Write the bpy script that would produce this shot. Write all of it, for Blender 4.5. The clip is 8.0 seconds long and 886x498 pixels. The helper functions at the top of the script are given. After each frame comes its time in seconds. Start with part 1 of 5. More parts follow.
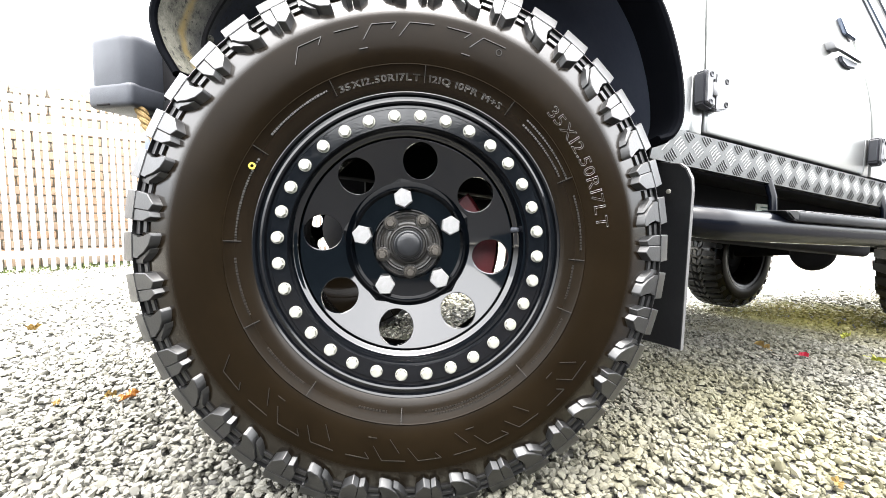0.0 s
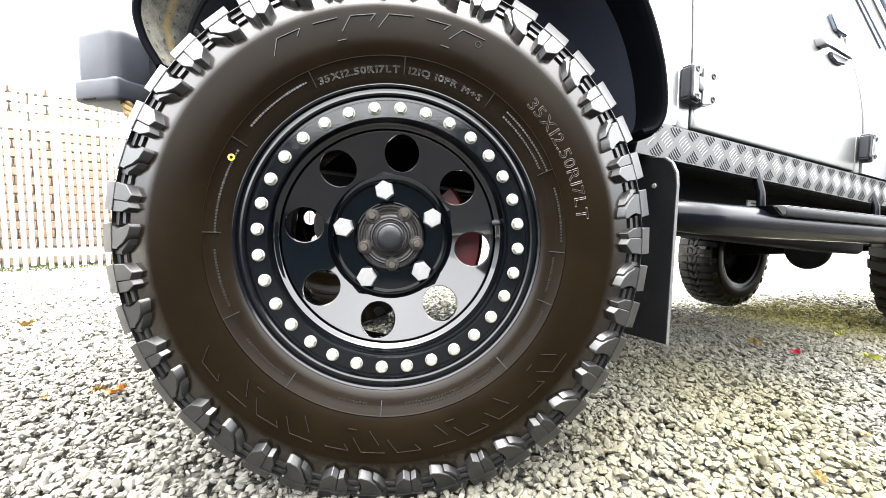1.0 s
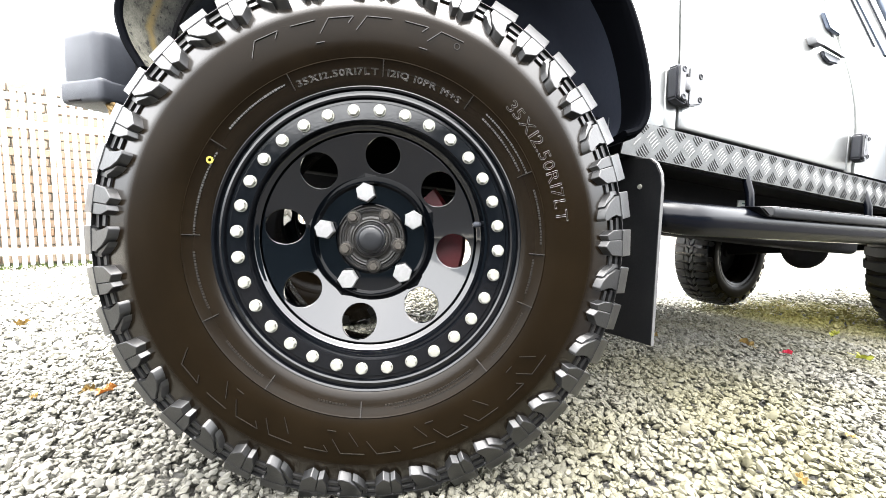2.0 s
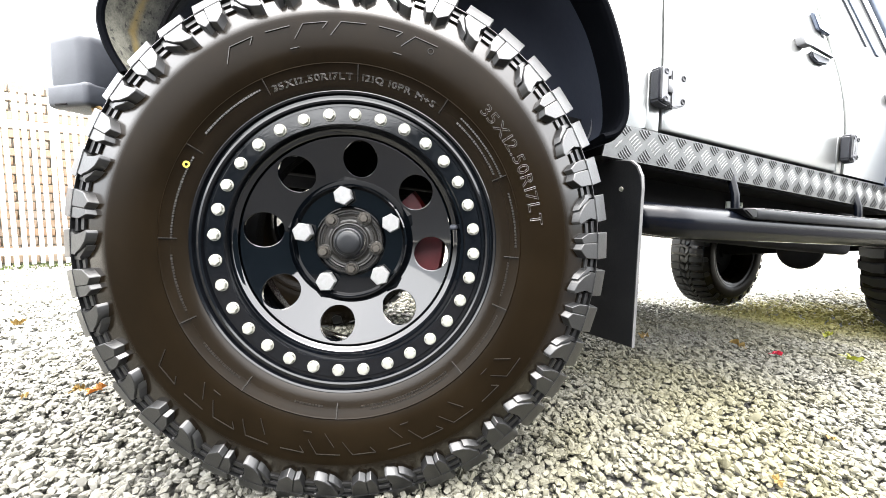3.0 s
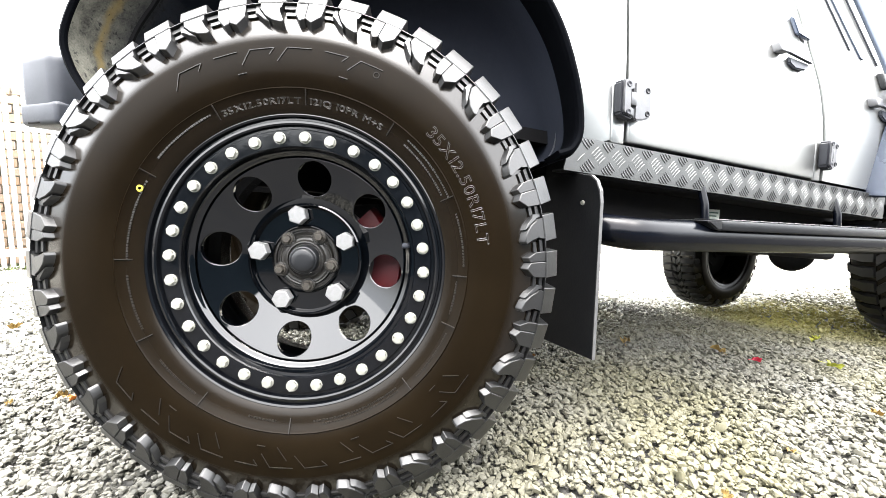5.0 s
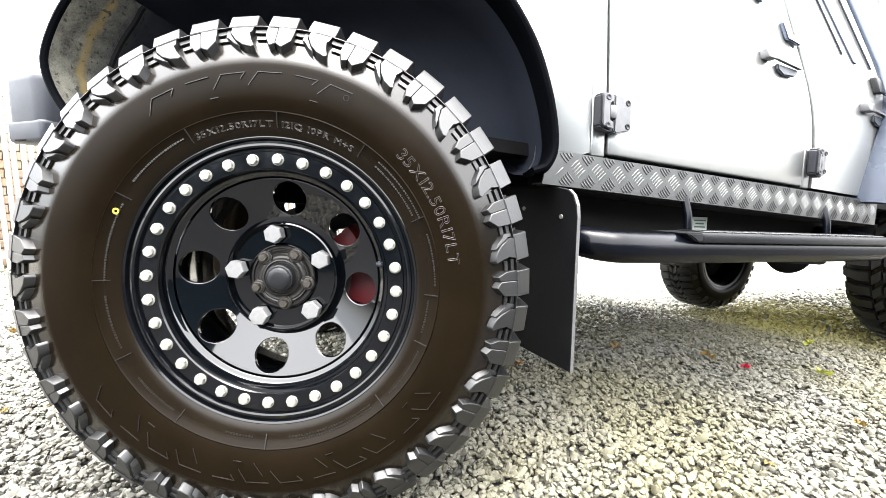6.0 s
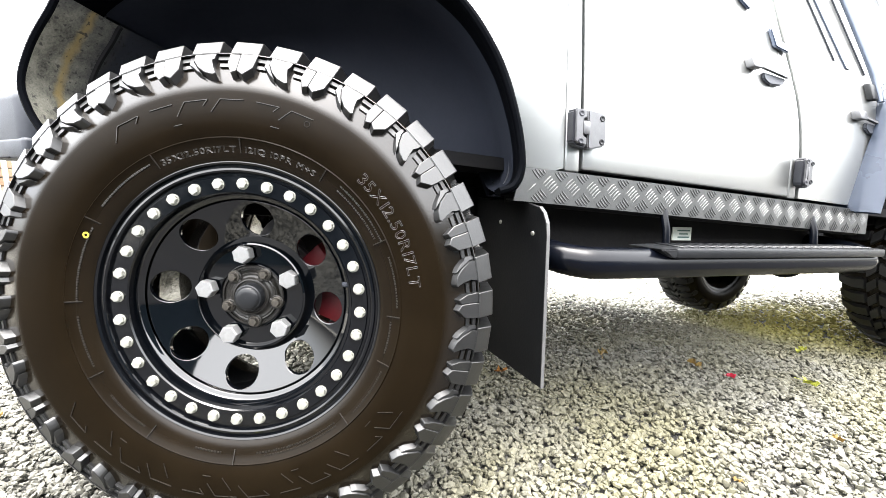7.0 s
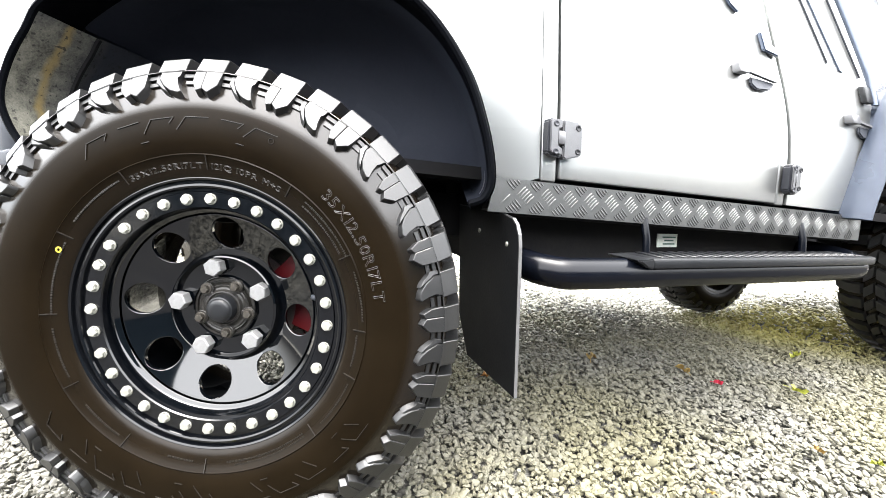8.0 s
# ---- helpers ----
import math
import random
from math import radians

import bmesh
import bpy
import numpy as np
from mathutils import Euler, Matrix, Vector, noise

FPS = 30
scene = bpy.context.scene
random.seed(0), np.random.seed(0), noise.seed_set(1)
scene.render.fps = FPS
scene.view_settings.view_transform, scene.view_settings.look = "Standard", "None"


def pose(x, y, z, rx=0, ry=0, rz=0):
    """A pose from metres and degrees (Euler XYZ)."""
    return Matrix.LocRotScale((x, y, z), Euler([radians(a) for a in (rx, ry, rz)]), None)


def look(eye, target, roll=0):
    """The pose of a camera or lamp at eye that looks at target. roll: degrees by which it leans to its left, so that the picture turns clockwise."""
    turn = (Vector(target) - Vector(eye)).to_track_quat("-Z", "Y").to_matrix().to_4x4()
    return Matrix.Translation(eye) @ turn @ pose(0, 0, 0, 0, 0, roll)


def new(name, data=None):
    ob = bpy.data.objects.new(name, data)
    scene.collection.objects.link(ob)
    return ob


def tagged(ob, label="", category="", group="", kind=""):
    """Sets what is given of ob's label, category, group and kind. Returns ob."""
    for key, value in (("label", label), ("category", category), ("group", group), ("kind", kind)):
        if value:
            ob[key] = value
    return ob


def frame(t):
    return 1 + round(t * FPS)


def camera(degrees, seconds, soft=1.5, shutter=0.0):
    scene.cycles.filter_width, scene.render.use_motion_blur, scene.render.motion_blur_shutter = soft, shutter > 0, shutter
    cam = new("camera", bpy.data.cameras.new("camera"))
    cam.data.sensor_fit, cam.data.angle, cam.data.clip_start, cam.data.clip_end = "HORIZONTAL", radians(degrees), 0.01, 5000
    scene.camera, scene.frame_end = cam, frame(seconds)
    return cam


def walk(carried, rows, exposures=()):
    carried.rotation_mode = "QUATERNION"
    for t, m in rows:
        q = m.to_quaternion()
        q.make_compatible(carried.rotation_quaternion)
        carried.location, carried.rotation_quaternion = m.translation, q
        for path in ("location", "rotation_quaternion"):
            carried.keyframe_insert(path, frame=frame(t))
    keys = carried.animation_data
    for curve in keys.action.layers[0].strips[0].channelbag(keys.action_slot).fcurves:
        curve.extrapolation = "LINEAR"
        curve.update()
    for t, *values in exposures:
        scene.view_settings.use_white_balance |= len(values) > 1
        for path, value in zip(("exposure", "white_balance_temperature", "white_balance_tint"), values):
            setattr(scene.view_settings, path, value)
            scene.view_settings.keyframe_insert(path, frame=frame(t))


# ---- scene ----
cam = camera(94.87, 8.0, soft=0.55)
# seconds, place, turn; x runs along the car to its rear, y into it, z up
ROWS = [
    (0, -0.2240, -0.6898, 0.4927, 84.97, -0.60, -22.84),
    (0.5, -0.2089, -0.6972, 0.4820, 85.05, -0.59, -22.80),
    (1, -0.1930, -0.7044, 0.4787, 85.08, -0.64, -22.69),
    (1.5, -0.1768, -0.7103, 0.4824, 84.90, -0.63, -22.58),
    (3, -0.1186, -0.7405, 0.4940, 84.62, -0.61, -21.99),
    (3.5, -0.0959, -0.7520, 0.5010, 84.45, -0.51, -21.77),
    (4, -0.0728, -0.7636, 0.5112, 84.25, -0.47, -21.53),
    (4.5, -0.0518, -0.7740, 0.5220, 84.10, -0.46, -21.26),
    (6, 0.0225, -0.8076, 0.5813, 83.10, -0.13, -20.22),
    (6.5, 0.0575, -0.8211, 0.6065, 82.65, -0.09, -19.72),
    (7, 0.0977, -0.8367, 0.6335, 82.12, -0.11, -19.02),
    (7.5, 0.1379, -0.8510, 0.6529, 81.69, -0.02, -18.36),
    (8, 0.1699, -0.8595, 0.6687, 81.39, -0.07, -17.85),
]
walk(cam, [(t, pose(*row)) for t, *row in ROWS])

# ---- world, sun, exposure ----
scene.view_settings.exposure = 3.77
world = bpy.data.worlds.new("sky")
scene.world = world
world.use_nodes = True
wn = world.node_tree
bg = wn.nodes["Background"]
sky = wn.nodes.new("ShaderNodeTexSky")
sky.sky_type = "NISHITA"
sky.sun_disc = False
SUN_UP, SUN_ROUND = 84.0, 200.0
sky.sun_elevation, sky.sun_rotation = radians(SUN_UP), radians(SUN_ROUND)
sky.air_density, sky.dust_density, sky.ozone_density = 1.0, 6.0, 1.0
pale = wn.nodes.new("ShaderNodeHueSaturation")
pale.inputs["Saturation"].default_value = 0.28
wn.links.new(sky.outputs[0], pale.inputs["Color"])
wn.links.new(pale.outputs[0], bg.inputs["Color"])
bg.inputs["Strength"].default_value = 0.15
lamp = bpy.data.lights.new("sun", "SUN")
lamp.energy, lamp.angle, lamp.color = 1.35, radians(146), (1.0, 0.98, 0.94)
sun = new("sun", lamp)
az = radians(SUN_ROUND)
sun.matrix_basis = look((6 * math.sin(az), 6 * math.cos(az), 9), (6 * math.sin(az) - math.sin(az) * math.cos(radians(SUN_UP)), 6 * math.cos(az) - math.cos(az) * math.cos(radians(SUN_UP)), 9 - math.sin(radians(SUN_UP))))


# ---- materials ----
def mat(name, colour, rough=0.5, metal=0.0, other=None, scale=30.0, amount=0.5, bump=0.0, bump_scale=200.0, ior=1.5, coat=0.0, rough_var=0.1, by="", spec=0.5):
    """colour and other are mixed by noise at two scales; by: 'island' or 'object' adds a random mix per piece."""
    m = bpy.data.materials.new(name)
    m.use_nodes = True
    nt = m.node_tree
    b = nt.nodes["Principled BSDF"]
    co = nt.nodes.new("ShaderNodeTexCoord")
    link = nt.links.new

    def noise_tex(s, detail=4.0):
        n = nt.nodes.new("ShaderNodeTexNoise")
        n.inputs["Scale"].default_value, n.inputs["Detail"].default_value = s, detail
        link(co.outputs["Object"], n.inputs["Vector"])
        return n
    n1, n2 = noise_tex(scale), noise_tex(scale * 9)
    add = nt.nodes.new("ShaderNodeMath")
    add.operation = "MULTIPLY_ADD"
    link(n2.outputs[0], add.inputs[0])
    add.inputs[1].default_value = 0.5
    link(n1.outputs[0], add.inputs[2])
    ramp = nt.nodes.new("ShaderNodeMapRange")
    ramp.inputs["From Min"].default_value, ramp.inputs["From Max"].default_value = 0.5, 1.0
    ramp.inputs["To Max"].default_value = amount
    link(add.outputs[0], ramp.inputs["Value"])
    mix = nt.nodes.new("ShaderNodeMix")
    mix.data_type = "RGBA"
    mix.inputs["A"].default_value = (*colour, 1)
    mix.inputs["B"].default_value = (*(other or [c * 0.6 for c in colour]), 1)
    fac = ramp.outputs[0]
    if by:
        if by == "island":
            rnd = nt.nodes.new("ShaderNodeNewGeometry").outputs["Random Per Island"]
        else:
            rnd = nt.nodes.new("ShaderNodeObjectInfo").outputs["Random"]
        av = nt.nodes.new("ShaderNodeMath")
        av.operation, av.use_clamp = "MULTIPLY_ADD", True
        link(rnd, av.inputs[0])
        av.inputs[1].default_value = 0.75
        link(fac, av.inputs[2])
        fac = av.outputs[0]
    link(fac, mix.inputs["Factor"])
    link(mix.outputs["Result"], b.inputs["Base Color"])
    rr = nt.nodes.new("ShaderNodeMapRange")
    rr.inputs["To Min"].default_value, rr.inputs["To Max"].default_value = max(0.02, rough - rough_var), min(1, rough + rough_var)
    link(n1.outputs[0], rr.inputs["Value"])
    link(rr.outputs[0], b.inputs["Roughness"])
    b.inputs["Metallic"].default_value = metal
    b.inputs["IOR"].default_value = ior
    b.inputs["Specular IOR Level"].default_value = spec
    b.inputs["Coat Weight"].default_value = coat
    b.inputs["Coat Roughness"].default_value = 0.08
    if bump:
        n3 = noise_tex(bump_scale, 3.0)
        bn = nt.nodes.new("ShaderNodeBump")
        bn.inputs["Strength"].default_value, bn.inputs["Distance"].default_value = bump, 0.002
        link(n3.outputs[0], bn.inputs["Height"])
        link(bn.outputs[0], b.inputs["Normal"])
    return m


M_RUBBER = mat("rubber", (0.0034, 0.0022, 0.0010), 0.22, other=(0.0056, 0.0037, 0.0018), scale=14, amount=0.8, bump=0.05, bump_scale=500, ior=1.42, rough_var=0.05)
# the tyre is glossier at shoulder and bead than the wall, to strengthen highlights
nt = M_RUBBER.node_tree
tc = nt.nodes.new("ShaderNodeTexCoord")
flat = nt.nodes.new("ShaderNodeVectorMath")
flat.operation = "MULTIPLY"
flat.inputs[1].default_value = (1, 0, 1)
nt.links.new(tc.outputs["Object"], flat.inputs[0])
far_out = nt.nodes.new("ShaderNodeVectorMath")
far_out.operation = "LENGTH"
nt.links.new(flat.outputs[0], far_out.inputs[0])
spread = []
for r0, r1, high in ((0.359, 0.373, 0.31), (0.286, 0.268, 0.09)):
    r = nt.nodes.new("ShaderNodeMapRange")
    r.inputs["From Min"].default_value, r.inputs["From Max"].default_value = r0, r1
    r.inputs["To Max"].default_value = high
    nt.links.new(far_out.outputs["Value"], r.inputs["Value"])
    spread.append(r.outputs[0])
total = nt.nodes.new("ShaderNodeMath")
total.operation = "ADD"
nt.links.new(spread[0], total.inputs[0])
nt.links.new(spread[1], total.inputs[1])
lift = nt.nodes.new("ShaderNodeMath")
lift.operation = "ADD"
lift.inputs[1].default_value = 1.135
nt.links.new(total.outputs[0], lift.inputs[0])
nt.links.new(lift.outputs[0], nt.nodes["Principled BSDF"].inputs["IOR"])
shine = nt.nodes.new("ShaderNodeMapRange")
shine.inputs["From Max"].default_value = 0.36
shine.inputs["To Min"].default_value, shine.inputs["To Max"].default_value = 0.30, 0.17
nt.links.new(total.outputs[0], shine.inputs["Value"])
nt.links.new(shine.outputs[0], nt.nodes["Principled BSDF"].inputs["Roughness"])
M_TREAD = mat("tread_rubber", (0.0026, 0.0027, 0.0029), 0.44, other=(0.0044, 0.0045, 0.0047), scale=40, amount=0.7, bump=0.10, bump_scale=250, ior=1.56)
M_GLOSS = mat("gloss_black_paint", (0.0006, 0.0008, 0.0012), 0.05, other=(0.0013, 0.0018, 0.0026), scale=20, amount=0.6, ior=1.55, rough_var=0.02)
M_RING = mat("satin_black_paint", (0.0013, 0.0015, 0.002), 0.11, other=(0.0028, 0.0032, 0.004), scale=60, amount=0.6, bump=0.03, bump_scale=300, ior=1.42)
M_ZINC = mat("zinc_plated_steel", (0.24, 0.24, 0.215), 0.40, metal=0.3, other=(0.16, 0.155, 0.13), scale=120, amount=0.8, bump=0.15, bump_scale=600)
M_NUT = mat("bright_nut_steel", (0.21, 0.21, 0.21), 0.36, metal=0.35, other=(0.15, 0.15, 0.148), scale=150, amount=0.8, bump=0.12, bump_scale=600)
M_HUB = mat("dirty_hub_metal", (0.0025, 0.0023, 0.0020), 0.45, metal=0.2, other=(0.013, 0.0112, 0.0085), scale=60, amount=0.8, bump=0.25, bump_scale=300)
M_STUD = mat("dull_bolt_steel", (0.040, 0.035, 0.028), 0.5, metal=0.4, other=(0.014, 0.012, 0.010), scale=150, amount=0.8, bump=0.2, bump_scale=500)
M_RED = mat("red_caliper_paint", (0.10, 0.003, 0.006), 0.4, other=(0.05, 0.002, 0.003), scale=50, bump=0.1)
M_STEEL = mat("brake_disc_steel", (0.20, 0.19, 0.18), 0.4, metal=0.9, scale=30)
# lettering lightened in colour to stand in for light on its raised edges
M_LETTER = mat("edge_lit_rubber", (0.0085, 0.0068, 0.0050), 0.36, other=(0.0050, 0.0040, 0.0030), scale=60, amount=0.8)
M_BLACK = mat("black_plastic", (0.0045, 0.005, 0.006), 0.36, other=(0.0085, 0.009, 0.010), scale=25, amount=0.7, bump=0.12, bump_scale=450, ior=1.36)
M_FLARE = mat("matt_black_plastic", (0.0016, 0.0018, 0.0024), 0.45, other=(0.0026, 0.0029, 0.0036), scale=18, amount=0.7, bump=0.10, bump_scale=350, spec=0.004)
M_LINER = mat("dark_liner", (0.0175, 0.0200, 0.0280), 0.6, other=(0.0230, 0.0260, 0.0350), scale=9, amount=0.8, bump=0.15, bump_scale=150, spec=0.06)
M_MUD = mat("muddy_liner", (0.135, 0.132, 0.108), 0.8, other=(0.028, 0.027, 0.024), scale=32, amount=1.0, bump=0.7, bump_scale=120, spec=0.08)
nt = M_MUD.node_tree
pb = nt.nodes["Principled BSDF"]
old = pb.inputs["Base Color"].links[0].from_socket
tc = nt.nodes.new("ShaderNodeTexCoord")
sep = nt.nodes.new("ShaderNodeSeparateXYZ")
nt.links.new(tc.outputs["Object"], sep.inputs[0])
nz = nt.nodes.new("ShaderNodeTexNoise")
nz.inputs["Scale"].default_value, nz.inputs["Detail"].default_value = 11, 6
nt.links.new(tc.outputs["Object"], nz.inputs["Vector"])
sm = nt.nodes.new("ShaderNodeMath")
sm.operation = "MULTIPLY_ADD"
nt.links.new(nz.outputs[0], sm.inputs[0])
sm.inputs[1].default_value = 0.32
nt.links.new(sep.outputs["Z"], sm.inputs[2])
cover = nt.nodes.new("ShaderNodeMapRange")      # mud colour gives way to the dark liner tone towards the top
cover.inputs["From Min"].default_value, cover.inputs["From Max"].default_value = 1.08, 1.24
cover.inputs["To Min"].default_value, cover.inputs["To Max"].default_value = 0.0, 1.0
nt.links.new(sm.outputs[0], cover.inputs["Value"])
mx = nt.nodes.new("ShaderNodeMix")
mx.data_type = "RGBA"
deep = nt.nodes.new("ShaderNodeVectorMath")      # and further into the arch
deep.operation = "DOT_PRODUCT"
deep.inputs[1].default_value = (0.34, 0.94, 0)
nt.links.new(tc.outputs["Object"], deep.inputs[0])
away = nt.nodes.new("ShaderNodeMapRange")
away.inputs["From Min"].default_value, away.inputs["From Max"].default_value = 0.128, 0.222
nt.links.new(deep.outputs["Value"], away.inputs["Value"])
most = nt.nodes.new("ShaderNodeMath")
most.operation = "MAXIMUM"
nt.links.new(cover.outputs[0], most.inputs[0])
nt.links.new(away.outputs[0], most.inputs[1])
nt.links.new(most.outputs[0], mx.inputs["Factor"])
nt.links.new(old, mx.inputs["A"])
mx.inputs["B"].default_value = (0.0250, 0.0275, 0.0340, 1)
# a blotchy rust stain runs down the panel
blot = nt.nodes.new("ShaderNodeTexNoise")
blot.inputs["Scale"].default_value, blot.inputs["Detail"].default_value = 38, 5
nt.links.new(tc.outputs["Object"], blot.inputs["Vector"])
bent = nt.nodes.new("ShaderNodeMath")
bent.operation = "MULTIPLY_ADD"
nt.links.new(blot.outputs[0], bent.inputs[0])
bent.inputs[1].default_value = 0.022
nt.links.new(deep.outputs["Value"], bent.inputs[2])
off = nt.nodes.new("ShaderNodeMath")
off.operation = "SUBTRACT"
nt.links.new(bent.outputs[0], off.inputs[0])
off.inputs[1].default_value = 0.136
wid = nt.nodes.new("ShaderNodeMath")
wid.operation = "ABSOLUTE"
nt.links.new(off.outputs[0], wid.inputs[0])
rusty = nt.nodes.new("ShaderNodeMapRange")
rusty.inputs["From Min"].default_value, rusty.inputs["From Max"].default_value = 0.013, 0.002
rusty.inputs["To Max"].default_value = 0.65
nt.links.new(wid.outputs[0], rusty.inputs["Value"])
rx = nt.nodes.new("ShaderNodeMix")
rx.data_type = "RGBA"
rx.inputs["B"].default_value = (0.17, 0.125, 0.045, 1)
nt.links.new(rusty.outputs[0], rx.inputs["Factor"])
nt.links.new(mx.outputs["Result"], rx.inputs["A"])
# dark splashes
fleck = nt.nodes.new("ShaderNodeTexNoise")
fleck.inputs["Scale"].default_value, fleck.inputs["Detail"].default_value = 105, 2
nt.links.new(tc.outputs["Object"], fleck.inputs["Vector"])
spot = nt.nodes.new("ShaderNodeMapRange")
spot.inputs["From Min"].default_value, spot.inputs["From Max"].default_value = 0.60, 0.68
spot.inputs["To Max"].default_value = 0.85
nt.links.new(fleck.outputs[0], spot.inputs["Value"])
fx = nt.nodes.new("ShaderNodeMix")
fx.data_type = "RGBA"
fx.inputs["B"].default_value = (0.020, 0.020, 0.019, 1)
nt.links.new(spot.outputs[0], fx.inputs["Factor"])
nt.links.new(rx.outputs["Result"], fx.inputs["A"])
nt.links.new(fx.outputs["Result"], pb.inputs["Base Color"])
M_GREY = mat("grey_plastic", (0.030, 0.033, 0.040), 0.48, other=(0.020, 0.022, 0.027), scale=12, amount=0.7, bump=0.15, bump_scale=700, spec=0.25)
M_PAINT = mat("silver_paint", (0.39, 0.395, 0.385), 0.32, metal=0.92, other=(0.37, 0.38, 0.38), scale=4, amount=0.5, rough_var=0.0)
M_BLUE = mat("slate_blue_paint", (0.045, 0.058, 0.085), 0.3, metal=0.3, other=(0.032, 0.042, 0.064), scale=10, coat=0.3)
M_ALU = mat("chequer_aluminium", (0.115, 0.117, 0.116), 0.40, metal=0.85, other=(0.070, 0.072, 0.071), scale=35, amount=0.7, bump=0.08, bump_scale=400)
M_UNDER = mat("underbody", (0.008, 0.008, 0.0092), 0.7, other=(0.013, 0.0125, 0.012), scale=8, amount=0.7, bump=0.3, bump_scale=80, spec=0.04)
M_STEP = mat("powder_coated_tube", (0.0012, 0.0016, 0.0030), 0.22, other=(0.002, 0.0025, 0.004), scale=30, bump=0.02, bump_scale=800, ior=1.25)
M_FLAP = mat("mud_flap_rubber", (0.0034, 0.0037, 0.0044), 0.55, other=(0.0085, 0.0088, 0.0092), scale=12, amount=0.8, bump=0.15, bump_scale=200, spec=0.12)
M_EDGE = mat("cut_rubber_edge", (0.075, 0.075, 0.075), 0.6, other=(0.035, 0.035, 0.035), scale=60)
M_LEAFGREY = mat("light_grey_casting", (0.115, 0.116, 0.12), 0.36, metal=0.5, other=(0.08, 0.08, 0.085), scale=40, amount=0.7, bump=0.08, bump_scale=500)
M_HINGE = mat("satin_grey_casting", (0.016, 0.017, 0.021), 0.40, metal=0.2, other=(0.024, 0.025, 0.030), scale=40, amount=0.7, bump=0.08, bump_scale=500)
M_YEL = mat("yellow_paint_mark", (0.34, 0.28, 0.01), 0.6, other=(0.26, 0.21, 0.01), scale=200)
M_ROPE = mat("yellow_rope", (0.15, 0.095, 0.024), 0.8, other=(0.06, 0.036, 0.010), scale=150, amount=0.8, bump=0.4, bump_scale=900)
M_GLASS = mat("dark_window_glass", (0.02, 0.025, 0.03), 0.06, other=(0.02, 0.025, 0.03), ior=1.5)
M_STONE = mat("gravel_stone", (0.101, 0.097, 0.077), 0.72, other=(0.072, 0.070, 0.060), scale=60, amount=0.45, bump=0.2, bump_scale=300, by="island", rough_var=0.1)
# two lighter copies of the stone stand in for overexposed ground further off
M_PALE = mat("overexposed_stone", (0.42, 0.402, 0.328), 0.56, other=(0.20, 0.195, 0.17), scale=60, amount=0.5, bump=0.2, bump_scale=300, by="island", rough_var=0.1)
M_GLARE = mat("blown_out_stone", (0.66, 0.645, 0.56), 0.7, other=(0.46, 0.45, 0.39), scale=60, amount=0.5, bump=0.2, bump_scale=300, by="island", rough_var=0.1)
for m in (M_STONE, M_PALE):
    # broad mossy yellow-green staining
    nt = m.node_tree
    pb = nt.nodes["Principled BSDF"]
    tc = nt.nodes.new("ShaderNodeTexCoord")
    nz = nt.nodes.new("ShaderNodeTexNoise")
    nz.inputs["Scale"].default_value, nz.inputs["Detail"].default_value = 1.7, 5
    nt.links.new(tc.outputs["Object"], nz.inputs["Vector"])
    st = nt.nodes.new("ShaderNodeMapRange")
    st.inputs["From Min"].default_value, st.inputs["From Max"].default_value = 0.38, 0.62
    nt.links.new(nz.outputs[0], st.inputs["Value"])
    mx = nt.nodes.new("ShaderNodeMix")
    mx.data_type, mx.blend_type = "RGBA", "MULTIPLY"
    mx.inputs["B"].default_value = (1.0, 0.97, 0.70, 1) if m == M_STONE else (1.0, 0.98, 0.86, 1)
    sep = nt.nodes.new("ShaderNodeSeparateXYZ")
    nt.links.new(tc.outputs["Object"], sep.inputs[0])
    side = nt.nodes.new("ShaderNodeMapRange")
    side.inputs["From Min"].default_value, side.inputs["From Max"].default_value = -0.1, 0.5
    nt.links.new(sep.outputs["X"], side.inputs["Value"])
    both = nt.nodes.new("ShaderNodeMath")
    both.operation = "MULTIPLY"
    nt.links.new(st.outputs[0], both.inputs[0])
    nt.links.new(side.outputs[0], both.inputs[1])
    nt.links.new(both.outputs[0], mx.inputs["Factor"])
    # a strip of moss along the far edge of the parked car
    strip = nt.nodes.new("ShaderNodeVectorMath")
    strip.operation = "DISTANCE"
    strip.inputs[1].default_value = (2.66, 0.60, 0)
    nt.links.new(tc.outputs["Object"], strip.inputs[0])
    near_it = nt.nodes.new("ShaderNodeMapRange")
    near_it.inputs["From Min"].default_value, near_it.inputs["From Max"].default_value = 0.66, 0.20
    nt.links.new(strip.outputs["Value"], near_it.inputs["Value"])
    green = nt.nodes.new("ShaderNodeMix")
    green.data_type = "RGBA"
    green.inputs["B"].default_value = (0.27, 0.24, 0.045, 1)
    part_of = nt.nodes.new("ShaderNodeMath")
    part_of.operation = "MULTIPLY"
    part_of.inputs[1].default_value = 0.85
    nt.links.new(near_it.outputs[0], part_of.inputs[0])
    nt.links.new(part_of.outputs[0], green.inputs["Factor"])
    nt.links.new(pb.inputs["Base Color"].links[0].from_socket, mx.inputs["A"])
    nt.links.new(mx.outputs["Result"], green.inputs["A"])
    nt.links.new(green.outputs["Result"], pb.inputs["Base Color"])
M_FENCE = mat("white_fence_paint", (0.80, 0.79, 0.76), 0.6, other=(0.66, 0.64, 0.58), scale=8, amount=0.6, bump=0.2, bump_scale=120)
M_BRICK = mat("brick", (0.215, 0.128, 0.070), 0.85, other=(0.19, 0.155, 0.12), scale=20, amount=0.6, bump=0.5, bump_scale=200, by="object")
